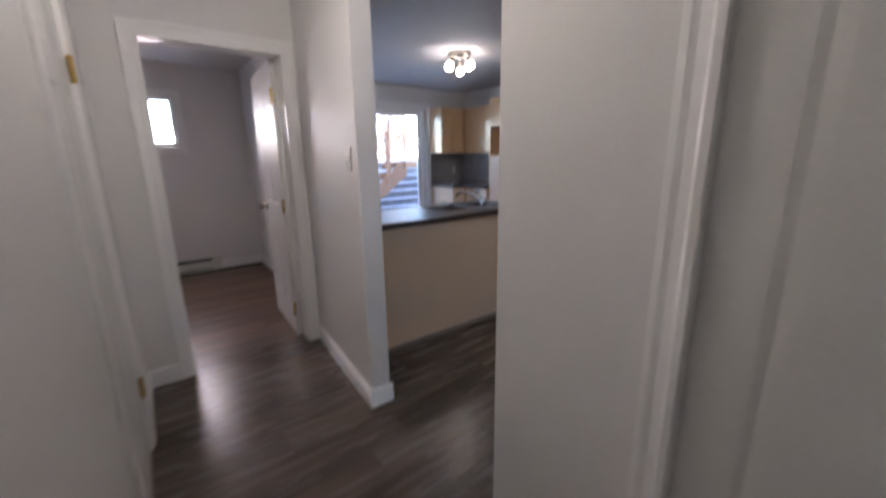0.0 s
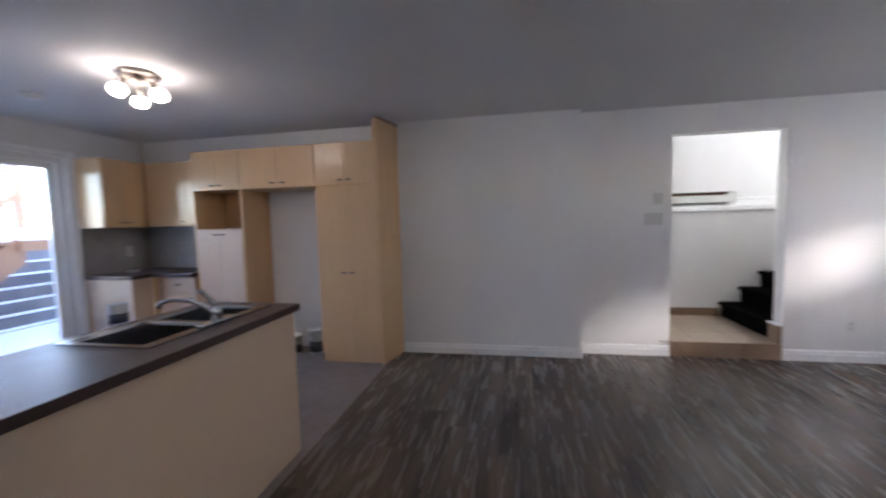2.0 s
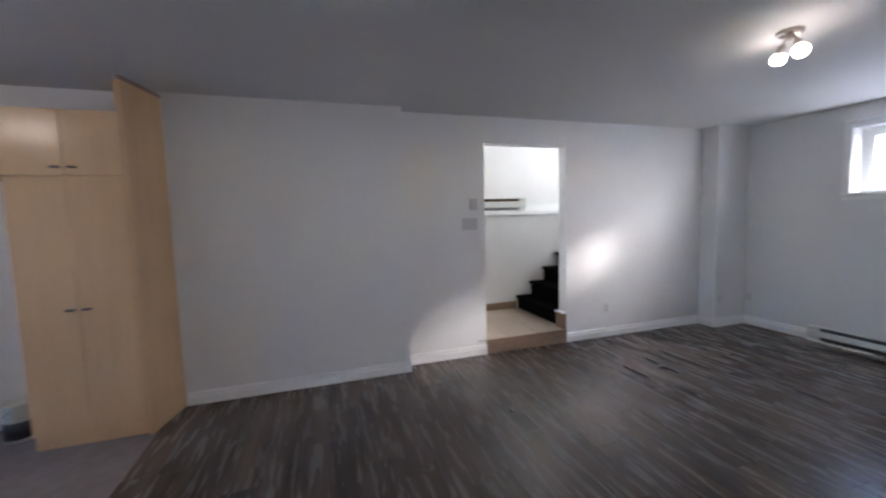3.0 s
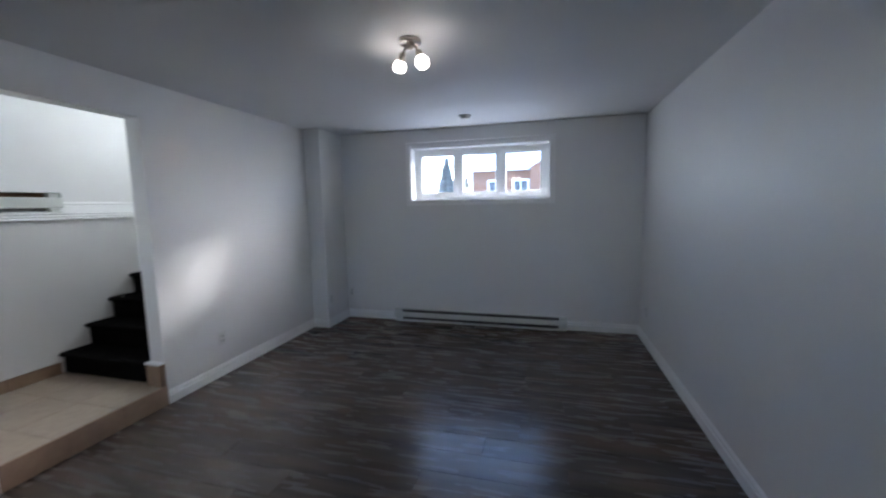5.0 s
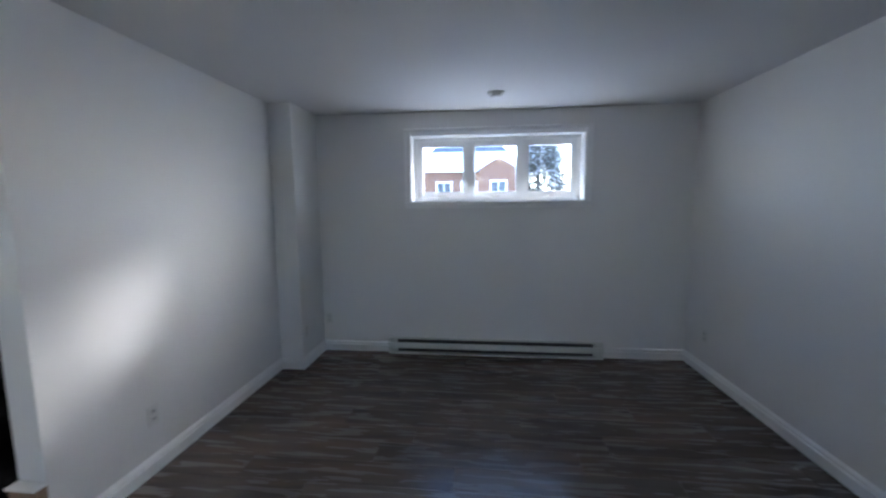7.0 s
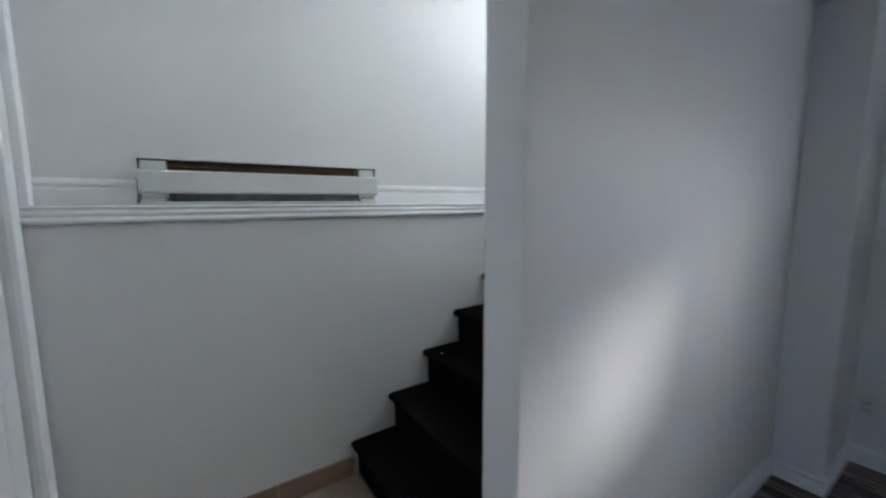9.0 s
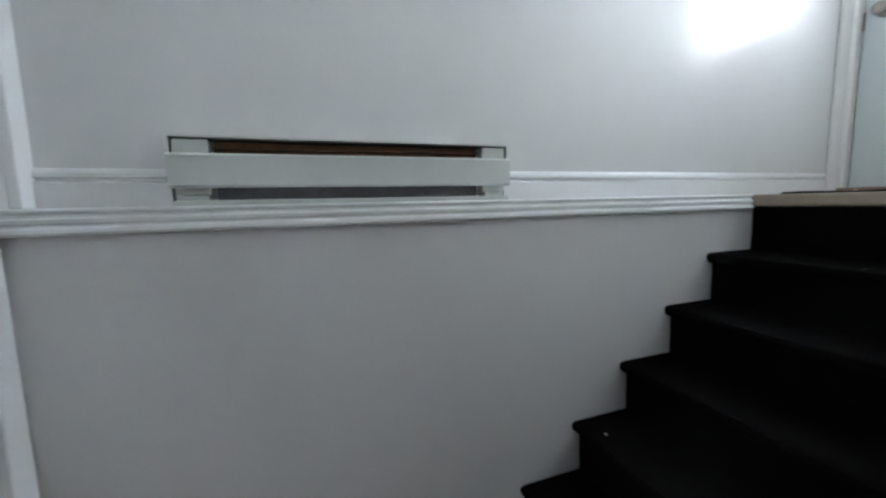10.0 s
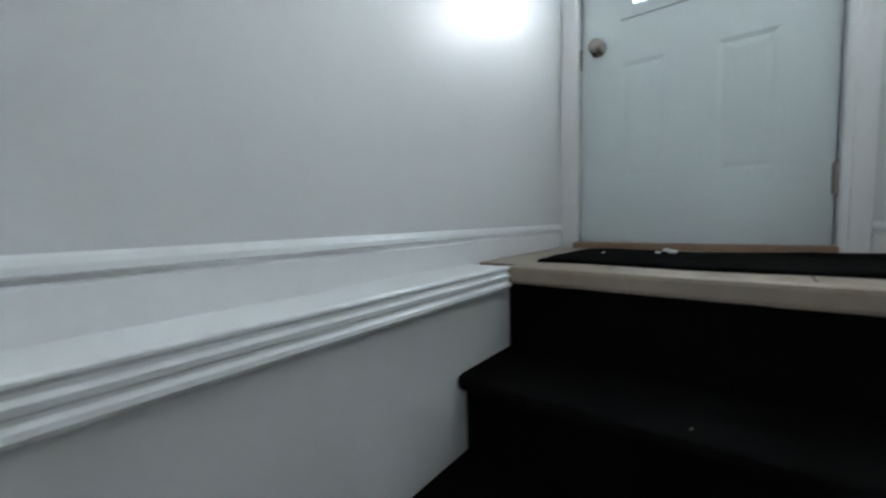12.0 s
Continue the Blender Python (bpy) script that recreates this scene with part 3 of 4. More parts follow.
patio = tagged(new("door_1"), "white sliding glass patio door to the snowy yard", "door", "", "structure")
part("door_frame", sash(bmesh.new(), 0.92, 2.72, 0.0, 2.10, -5.0, -4.84, 0.055), TRIM, patio, "white vinyl door frame")
for k, (x0, x1, y) in enumerate(((0.975, 1.86, -4.90), (1.79, 2.665, -4.95))):
    s = part("door_panel", sash(bmesh.new(), x0, x1, 0.055, 2.045, y - 0.02, y + 0.02, 0.06), TRIM, patio)
    pane("pane", s, x0 + 0.06, x1 - 0.06, y, 0.115, 1.985)
part("handle", bx(bx(box(1.81, 1.835, -4.88, -4.83, 0.95, 1.17, 0.008), 1.812, 1.832, -4.88, -4.86, 0.9, 0.95, 0.004), 1.812, 1.832, -4.88, -4.86, 1.17, 1.22, 0.004), PLASTIC, patio)
casing([((0.886, -4.80, 0), (0.886, -4.80, 2.134)), ((2.754, -4.80, 2.134), (2.754, -4.80, 0)), ((0.852, -4.80, 2.134), (2.788, -4.80, 2.134))], (0, 1, 0))

SIX = [(0.10, 0.32, 0.24, 0.86), (0.38, 0.60, 0.24, 0.86), (0.10, 0.32, 1.0, 1.56), (0.38, 0.60, 1.0, 1.56), (0.10, 0.32, 1.68, 1.86), (0.38, 0.60, 1.68, 1.86)]


def hinges(parent, x, y, zs, metal=BRASS, label="brass butt hinge", leaf=0.03):
    for z in zs:
        bm = lathe(bmesh.new(), [(0.005, -0.050), (0.010, -0.047), (0.010, 0.047), (0.005, 0.050)], 12, (x, y, z))
        bx(bm, x - leaf, x + leaf, y - 0.003, y + 0.001, z - 0.042, z + 0.042, 0.001)
        part("hinge", bm, metal, parent, label, False)


d = tagged(new("door_2"), "white panelled bedroom door standing open", "door", "", "structure")
d.matrix_basis = pose(3.863, -2.372, 0.008, 0, 0, -93)
part("slab", panelled(0.715, 1.972, 0.035, SIX), DOORP, d)
knob_at(d, 0.61, 0.035, 0.95, 1)
knob_at(d, 0.61, 0.0, 0.95, -1)
hinges(d, 0.0, 0.038, (0.22, 1.0, 1.75))
d = tagged(new("door_3"), "closed white hall door on brass hinges", "door", "", "structure")
d.matrix_basis = pose(4.872, -1.583, 0.008, 0, 0, 90)
part("slab", panelled(0.704, 1.965, 0.035, SIX), DOORP, d)
hinges(d, 0.000, 0.050, (0.32, 1.67), BRASS, "brass butt hinge", 0.02)
d = tagged(new("door_4"), "closed white panelled closet door in the hall", "door", "", "structure")
d.matrix_basis = pose(3.967, 0.2862, 0.008, 0, 0, 90)
part("slab", panelled(0.753, 2.015, 0.03, [(0.09, 0.645, 0.12, 1.90)], 0.003, 0.022), DOORP, d)
d = tagged(new("door_5"), "closed white panelled door at the stair landing", "door", "", "structure")
d.matrix_basis = pose(-1.01, 0.885, 0.155, 0, 0, 0)
part("slab", panelled(0.74, 2.015, 0.035, SIX), DOORP, d)
knob_at(d, 0.68, 0.035, 0.92, 1)

d = tagged(new("door_6"), "pale steel entrance door with a small window light", "door", "", "structure")
d.matrix_basis = pose(-1.14, 3.985, 1.50, 0, 0, 0)
part("slab", panelled(0.76, 0.80, 0.04, [(0.15, 0.305, 0.245, 0.69), (0.46, 0.62, 0.245, 0.69)], 0.0036, 0.022), STEELP, d, "pale painted steel lower half")
part("lite_surround", holed("y", 0.0, 0.04, 0, 0.76, 0.80, 2.0, [(0.185, 0.575, 0.885, 1.88)]), STEELP, d, "pale painted steel upper half")
part("lite_frame", sash(bmesh.new(), 0.150, 0.610, 0.85, 1.915, -0.012, 0.05, 0.045), STEELP, d, "pale window surround")
pane("pane", d, 0.187, 0.573, 0.02, 0.89, 1.87)
knob_at(d, 0.068, 0.0, 0.765, -1)
part("strike_plate", box(-0.004, 0.004, -0.004, 0.02, 0.70, 0.78, 0.001), NICKEL, d)
hinges(d, 0.763, 0.0, (0.20, 1.0, 1.8), NICKEL, "dull steel butt hinge", 0.012)

# ---- heaters ----


def heater(length, at, turn, label, inner, low, lift=0.0, base=0.038):
    """A baseboard heater: its back lies on y = 0 and its face looks along -y."""
    ob = thing("baseboard_heater", at, label, "heater", "", turn)
    part("back_plate", box(0, length, -0.008, 0, 0.0, 0.155 + lift, 0.001), HEATW, ob)
    part("front_cover", sweep(bmesh.new(), [(0.054, base), (0.062, base - 0.003), (0.068, base + 0.004), (0.068, 0.116 + lift * 0.4), (0.062, 0.122 + lift * 0.4), (0.054, 0.120 + lift * 0.4)], (-0.003, 0, 0), (length + 0.003, 0, 0), (0, -1, 0)), HEATW, ob)
    part("top_lip", box(-0.002, length + 0.002, -0.050, -0.006, 0.1520 + lift, 0.158 + lift, 0.001), HEATW, ob)
    for x in (-0.002, length - 0.0005):
        part("end_flange", box(x, x + 0.0025, -0.050, -0.004, 0.114 + lift * 0.4, 0.154 + lift, 0.0005), HEATW, ob)
    # dark sheet under the lip draws the shadow gap along the top
    part("slot_back", box(0.001, length - 0.001, -0.040, -0.008, 0.148 + lift, 0.149 + lift), SLOT, ob)
    part("bottom_lip", box(0.0, length, -0.064, -0.006, 0.0, 0.012, 0.002), HEATW, ob)
    for x0, x1 in ((0, 0.09), (length - 0.09, length)):
        part("end_cap", box(x0 + 0.006, x1 - 0.006, -0.047, -0.002, 0.026, 0.1475 + lift, 0.003), HEATW, ob)
        part("foot", box(x0 + 0.012, x1 - 0.012, -0.050, -0.002, 0.0, 0.025, 0.002), HEATW, ob)
    bm = bmesh.new()
    tube(bm, [(0.09, -0.03, 0.09), (length - 0.09, -0.03, 0.09)], 0.008, 8)
    for k in range(int((length - 0.2) / 0.016)):
        x = 0.1 + k * 0.016
        bx(bm, x, x + 0.0015, -0.046, -0.012, 0.05, 0.108)
    part("heating_element", bm, low, ob, "dark heating fins inside the slots")
    part("slot_back", box(0.09, length - 0.09, -0.011, -0.009, 0.085, 0.148 + lift), inner, ob)
    part("deflector", box(0.09, length - 0.09, -0.034, -0.012, 0.128 + lift, 0.131 + lift), inner, ob)
    part("slot_back", box(0.09, length - 0.09, -0.011, -0.009, 0.012, 0.083), low, ob)
    return ob


heater(2.13, (0.907, 4.445, 0.0), 0, "long white baseboard heater under the window", SLOT, SLOT, 0.0, 0.062)
heater(0.92, (-1.21, 1.245, 1.477), 90, "short white baseboard heater on the stair ledge", COPPER, FINS, 0.015, 0.046)
heater(0.98, (5.02, -5.03, 0.0), 180, "white baseboard heater on the bedroom wall", SLOT, SLOT)

# ---- ceiling lights ----


def ceiling_light(at, arms, label, turn=0, glass=GLOBE, size=1.0, wide=1.0):
    """Arms: pairs of a bearing and how far that adjustable head hangs below the others."""
    ob = thing("ceiling_light", at, label, "ceiling light", "ceiling lights", turn)
    ring = [(0.070, -0.001), (0.122, -0.001), (0.126, -0.010), (0.120, -0.022), (0.108, -0.027), (0.090, -0.024), (0.082, -0.014), (0.060, -0.012), (0.020, -0.012)]
    part("canopy", lathe(bmesh.new(), [(q * wide, z) for q, z in ring], 40), NICKEL, ob, "brushed nickel ring canopy", True)
    part("stem", lathe(bmesh.new(), [(0.022, -0.01), (0.022, -0.05), (0.016, -0.06), (0.006, -0.064)], 18), NICKEL, ob, "", True)
    for a, drop in arms:
        c, s = math.cos(radians(a)), math.sin(radians(a))
        tip = Vector((0.098 * c, 0.098 * s, -0.086 - drop))
        arm = part("arm", tube(bmesh.new(), [(0.02 * c, 0.02 * s, -0.030), (0.06 * c, 0.06 * s, -0.046 - drop * 0.4), tip], 0.009, 10), NICKEL, ob, "", True)
        way = Vector((0.42 * c, 0.42 * s, -0.90)).normalized()
        turnm = way.to_track_quat("Z", "Y").to_matrix()
        part("socket", lathe(bmesh.new(), [(0.012, -0.032), (0.021, -0.028), (0.024, 0.0), (0.026, 0.022), (0.022, 0.030)], 20, tip, turnm), NICKEL, arm, "", True)
        part("shade", lathe(bmesh.new(), [(0.020, 0.022), (0.034, 0.028), (0.043, 0.044), (0.046, 0.062), (0.042, 0.082), (0.032, 0.094), (0.016, 0.099), (0.005, 0.100)], 22, tip, turnm), glass, arm, "lit frosted glass shade", True)
    ob.scale = (size, size, size)
    return ob


ceiling_light((1.835, -2.86, H), ((227, 0.012), (347, 0.0), (107, 0.0)), "brushed nickel kitchen ceiling light with three lit shades")
ceiling_light((2.05, 1.985, H), ((148, 0.0), (328, 0.035)), "small brushed nickel ceiling light with two lit shades", 0, SMALL_GLOBE, 0.82, 0.62)
ceiling_light((4.42, -0.70, H), ((90, 0.0), (270, 0.0)), "brushed nickel hall ceiling light with lit shades", 0, HALL_GLOBE)

# ---- small wall and ceiling fittings ----


def smoke_detector(at):
    ob = thing("smoke_detector", at, "round white smoke detector on the ceiling", "smoke detector", "smoke detectors")
    part("base", lathe(bmesh.new(), [(0.068, 0), (0.068, -0.012), (0.060, -0.018)], 28), PLASTIC, ob, "", True)
    part("cap", lathe(bmesh.new(), [(0.050, -0.016), (0.050, -0.026), (0.042, -0.036), (0.01, -0.038)], 28), PLASTIC, ob, "", True)


smoke_detector((1.968, 3.875, H))
smoke_detector((1.70, -3.95, H))


def outlet(at, turn, label="white duplex wall outlet near the floor"):
    """Face looks along -y before the turn."""
    ob = thing("wall_outlet", at, label, "outlet", "wall outlets", turn)
    part("cover_plate", box(-0.036, 0.036, -0.006, 0, -0.058, 0.058, 0.003), PLASTIC, ob)
    for z in (-0.021, 0.021):
        s = part("socket", box(-0.017, 0.017, -0.009, -0.005, z - 0.014, z + 0.014, 0.002), SOCKET, ob)
        for x in (-0.007, 0.007):
            part("slot", box(x - 0.0015, x + 0.0015, -0.0095, -0.008, z - 0.004, z + 0.006), DARK, s)


outlet((0.0, 2.54, 0.335), 90)
outlet((0.21, 4.015, 0.345), 90)
outlet((0.27, 4.445, 0.343), 0)
outlet((3.805, 4.13, 0.348), -90)


def switch(at, turn, gangs, label):
    ob = thing("light_switch", at, label, "light switch", "light switches", turn)
    w = 0.036 + 0.023 * (gangs - 1)
    part("cover_plate", box(-w, w, -0.006, 0, -0.058, 0.058, 0.003), PLATE, ob)
    for g in range(gangs):
        x = (g - (gangs - 1) / 2) * 0.046
        part("toggle", bx(box(x - 0.008, x + 0.008, -0.008, -0.005, -0.014, 0.014, 0.001), x - 0.004, x + 0.004, -0.018, -0.006, 0.0, 0.010, 0.001), PLATE, ob)


switch((0.0, 0.878, 1.348), 90, 3, "white three-gang light switch beside the doorway")
switch((3.845, -1.33, 1.33), 85, 1, "white light switch on the partition")
th = thing("thermostat", (0.0, 0.917, 1.54), "square white wall thermostat above a switch", "thermostat", "", 90)
part("body", box(-0.037, 0.037, -0.026, 0, -0.055, 0.055, 0.005), PLATE, th)
part("dial", lathe(bmesh.new(), [(0.016, 0), (0.016, 0.006), (0.012, 0.009)], 20, (0, -0.026, -0.02), Matrix.Rotation(radians(90), 3, "X")), PLATE, th, "", True)

# ---- kitchen ----


def bar_handle(parent, y, z, x):
    """A small bow handle on a front that looks along +x."""
    bm = tube(bmesh.new(), [(x - 0.002, y - 0.018, z), (x + 0.016, y - 0.017, z), (x + 0.024, y - 0.009, z), (x + 0.024, y + 0.009, z), (x + 0.016, y + 0.017, z), (x - 0.002, y + 0.018, z)], 0.0075, 8)
    part("handle", bm, BRONZE, parent, "small dark metal handle", True)


def front(parent, name, x, y0, y1, z0, z1, handle=None, material=MAPLE):
    """A door or drawer front on the plane x, looking along +x."""
    y0, y1 = min(y0, y1), max(y0, y1)
    ob = part(name, box(x, x + 0.018, y0 + 0.002, y1 - 0.002, z0 + 0.002, z1 - 0.002, 0.002), material, parent)
    if handle:
        bar_handle(ob, handle[0], handle[1], x + 0.018)
    return ob


FX = 0.534
ob = thing("pantry_cabinet", (0, 0, 0), "tall pale maple pantry cabinet with four doors", "cabinet")
part("body", box(0.156, FX - 0.002, -2.343, -1.722, 0.10, 2.155, 0.001), MAPLE, ob)


def slanted_panel(z0, z1, grow):
    """The pantry's end, a little deeper at the wall than at the front."""
    bm = bmesh.new()
    low = [bm.verts.new((x, y, z0)) for x, y in ((0.156, -1.720), (0.552 + grow, -1.720), (0.552 + grow, -1.702 + grow), (0.156, -1.612 + grow))]
    high = [bm.verts.new((v.co.x, v.co.y, z1)) for v in low]
    for k in range(4):
        bm.faces.new((low[k], low[(k + 1) % 4], high[(k + 1) % 4], high[k]))
    bm.faces.new(low[::-1])
    bm.faces.new(high)
    return bm


part("side_panel", slanted_panel(0.0, 2.352, 0.0), MAPLE, ob, "maple side panel reaching almost to the ceiling")
part("top_edge", slanted_panel(2.3522, 2.380, 0.003), TAN, ob, "dark brown strip along the panel's top")
part("filler", box(0.538, 0.552, -1.742, -1.721, 2.157, 2.350, 0.002), MAPLE, ob)
part("toe_kick", box(0.20, 0.520, -2.343, -1.722, 0.0, 0.098, 0.002), MAPLE, ob)
for y0, y1, hy in ((-2.343, -2.033, -2.075), (-2.033, -1.722, -1.99)):
    front(ob, "door", FX, y0, y1, 0.10, 1.745, (hy, 0.905))
    front(ob, "door", FX, y0, y1, 1.750, 2.155, (hy, 1.80))
ob = thing("bridge_cabinet", (0, 0, 0), "pale maple cabinet bridging the empty fridge space", "cabinet")
part("body", box(0.102, FX - 0.002, -3.150, -2.345, 1.752, 2.155, 0.001), MAPLE, ob)
for y0, y1, hy in ((-3.150, -2.748, -2.80), (-2.748, -2.345, -2.69)):
    front(ob, "door", FX, y0, y1, 1.752, 2.155, (hy, 1.80))
ob = thing("oven_cabinet", (0, 0, 0), "tall pale maple cabinet with an empty oven niche", "cabinet")
for y0, y1 in ((-3.170, -3.152), (-3.725, -3.707)):
    part("side_panel", box(0.102, 0.550, y0, y1, 0.0, 2.155, 0.001), MAPLE, ob)
# boxes around the niche take the darkened maple as painted shade
part("upper_box", box(0.102, FX - 0.002, -3.706, -3.171, 1.755, 2.155, 0.001), MAPLE_SHADE, ob)
part("niche_back", box(0.102, 0.115, -3.706, -3.171, 1.36, 1.755), MAPLE_SHADE, ob)
part("lower_box", box(0.102, FX - 0.002, -3.706, -3.171, 0.10, 1.358, 0.001), MAPLE_SHADE, ob)
part("toe_kick", box(0.15, 0.48, -3.706, -3.171, 0.0, 0.098), MAPLE, ob)
for y0, y1, hy in ((-3.706, -3.44, -3.48), (-3.44, -3.171, -3.40)):
    front(ob, "door", FX, y0, y1, 1.755, 2.155, (hy, 1.80))
    # lower doors use the paler maple, lit by colour
    front(ob, "door", FX, y0, y1, 0.10, 1.355, (hy, 1.30), MAPLE_LIT)
ob = thing("wall_cabinet", (0, 0, 0), "pale maple wall cabinet beside the tall units", "cabinet", "wall cabinets")
part("body", box(0.102, 0.372, -4.47, -3.727, 1.40, 2.10, 0.001), MAPLE, ob)
front(ob, "door", 0.374, -4.47, -3.96, 1.40, 2.10, (-4.02, 1.45))
front(ob, "door", 0.374, -3.96, -3.727, 1.40, 2.10)
ob = thing("wall_cabinet", (0, 0, 0), "pale maple corner wall cabinet by the patio door", "cabinet", "wall cabinets")
part("body", box(0.102, 0.860, -4.798, -4.490, 1.40, 2.10, 0.001), MAPLE, ob)
for x0, x1, hx in ((0.42, 0.64, 0.61), (0.64, 0.86, 0.67)):
    dd = part("door", box(x0 + 0.002, x1 - 0.002, -4.488, -4.470, 1.402, 2.098, 0.002), MAPLE, ob)
    part("handle", tube(bmesh.new(), [(hx - 0.03, -4.472, 1.45), (hx - 0.028, -4.452, 1.45), (hx + 0.028, -4.452, 1.45), (hx + 0.03, -4.472, 1.45)], 0.005, 8), BRONZE, dd, "small dark metal handle", True)
ob = thing("base_cabinet", (0, 0, 0), "low kitchen cabinet with maple fronts coloured paler as if lit", "cabinet")
part("body", box(0.102, 0.57, -4.16, -3.727, 0.10, 0.868, 0.001), MAPLE, ob)
part("toe_kick", box(0.15, 0.52, -4.16, -3.727, 0.0, 0.098), MAPLE, ob)
front(ob, "drawer", 0.572, -4.16, -3.727, 0.70, 0.868, (-3.94, 0.785), MAPLE_LIT)
front(ob, "door", 0.572, -4.16, -3.727, 0.10, 0.698, (-3.80, 0.64), MAPLE_LIT)
ob = thing("end_panel", (0, 0, 0), "maple panel carrying the worktop end, coloured paler as if lit", "panel")
part("panel", box(0.612, 0.822, -4.245, -4.227, 0.0, 0.868, 0.001), MAPLE_LIT, ob)
part("side_panel", box(0.824, 0.842, -4.795, -4.227, 0.0, 0.868, 0.001), MAPLE_LIT, ob)
part("post", box(0.592, 0.611, -4.243, -4.165, 0.0, 0.868, 0.001), MAPLE, ob)
ob = thing("side_worktop", (0, 0, 0), "dark brown laminate worktop in the corner", "worktop")
part("top", box(0.103, 0.64, -4.797, -3.727, 0.870, 0.910, 0.006), WORKTOP, ob)
part("return", box(0.641, 0.862, -4.797, -4.205, 0.870, 0.910, 0.006), WORKTOP, ob)
setting("backsplash", bx(box(0.1005, 0.112, -4.787, -3.73, 0.912, 1.398), 0.1125, 0.84, -4.7995, -4.788, 0.912, 1.398), SPLASH, "mottled grey backsplash panel", "backsplash")

ob = thing("peninsula_cabinet", (0, 0, 0), "cream-fronted kitchen peninsula base", "cabinet")
part("back_panel", box(1.97, 3.68, -1.762, -1.742, 0.0, 0.868, 0.002), CREAM, ob, "plain cream back panel")
part("end_panel", box(1.97, 1.99, -2.33, -1.763, 0.0, 0.868, 0.002), CREAM, ob)
part("body", holed("z", 0.10, 0.868, 2.004, 3.68, -2.31, -1.763, [(2.05, 2.79, -2.29, -1.83)]), MAPLE, ob)
part("plinth", box(2.004, 3.68, -2.25, -1.763, 0.0, 0.098), MAPLE, ob)
for k in range(4):
    x0 = 2.004 + k * 0.426
    dd = part("door", box(x0 + 0.002, x0 + 0.424, -2.33, -2.312, 0.102, 0.866, 0.002), MAPLE, ob)
    part("handle", tube(bmesh.new(), [(x0 + 0.18, -2.328, 0.8), (x0 + 0.182, -2.35, 0.8), (x0 + 0.248, -2.35, 0.8), (x0 + 0.25, -2.328, 0.8)], 0.005, 8), BRONZE, dd, "small dark metal handle", True)
ob = thing("peninsula_worktop", (0, 0, 0), "dark brown laminate worktop with a sink cut-out", "worktop")
part("top", holed("z", 0.870, 0.910, 1.955, 3.68, -2.37, -1.715, [(2.055, 2.412, -2.292, -1.898), (2.428, 2.785, -2.292, -1.898)]), WORKTOP, ob)
part("edge_strip", box(1.955, 3.68, -1.7148, -1.711, 0.871, 0.9095, 0.001), WORKTOP, ob)

ob = thing("double_sink", (0, 0, 0), "stainless steel double bowl kitchen sink", "sink")
part("rim", holed("z", 0.9105, 0.917, 2.035, 2.805, -2.315, -1.845, [(2.060, 2.408, -2.287, -1.903), (2.432, 2.780, -2.287, -1.903)]), STEEL, ob)
for x0, x1 in ((2.060, 2.408), (2.432, 2.780)):
    bm = bmesh.new()
    rings = []
    for z, inset in ((0.916, 0.0), (0.90, 0.004), (0.78, 0.012), (0.755, 0.022), (0.748, 0.045)):
        rings.append([bm.verts.new(c) for c in ((x0 + inset, -2.287 + inset, z), (x1 - inset, -2.287 + inset, z), (x1 - inset, -1.903 - inset, z), (x0 + inset, -1.903 - inset, z))])
    for p, q in zip(rings, rings[1:]):
        for k in range(4):
            bm.faces.new((p[k], p[(k + 1) % 4], q[(k + 1) % 4], q[k]))
    bm.faces.new(rings[-1])
    bowl = part("bowl", bm, STEEL, ob)
    part("drain", lathe(bmesh.new(), [(0.045, 0.7485), (0.045, 0.752), (0.036, 0.753), (0.03, 0.7495)], 24, ((x0 + x1) / 2, -2.095, 0)), CHROME, bowl, "", True)
ob = thing("kitchen_faucet", (2.42, -1.873, 0.917), "chrome kitchen faucet with a swivel spout and lever", "faucet")
part("base_plate", box(-0.11, 0.11, -0.026, 0.026, 0.0, 0.012, 0.005), CHROME, ob)
part("body", lathe(bmesh.new(), [(0.026, 0.01), (0.026, 0.06), (0.022, 0.075), (0.012, 0.08)], 20), CHROME, ob, "", True)
part("spout", tube(bmesh.new(), [(0, -0.01, 0.05), (0.02, -0.05, 0.085), (0.05, -0.10, 0.115), (0.085, -0.16, 0.125), (0.11, -0.20, 0.115), (0.115, -0.21, 0.09)], 0.011, 12), CHROME, ob, "", True)
part("lever", tube(bmesh.new(), [(0, 0, 0.075), (0.008, -0.010, 0.10), (0.030, -0.040, 0.150), (0.040, -0.054, 0.165)], [0.014, 0.011, 0.010, 0.011], 10), CHROME, ob, "", True)


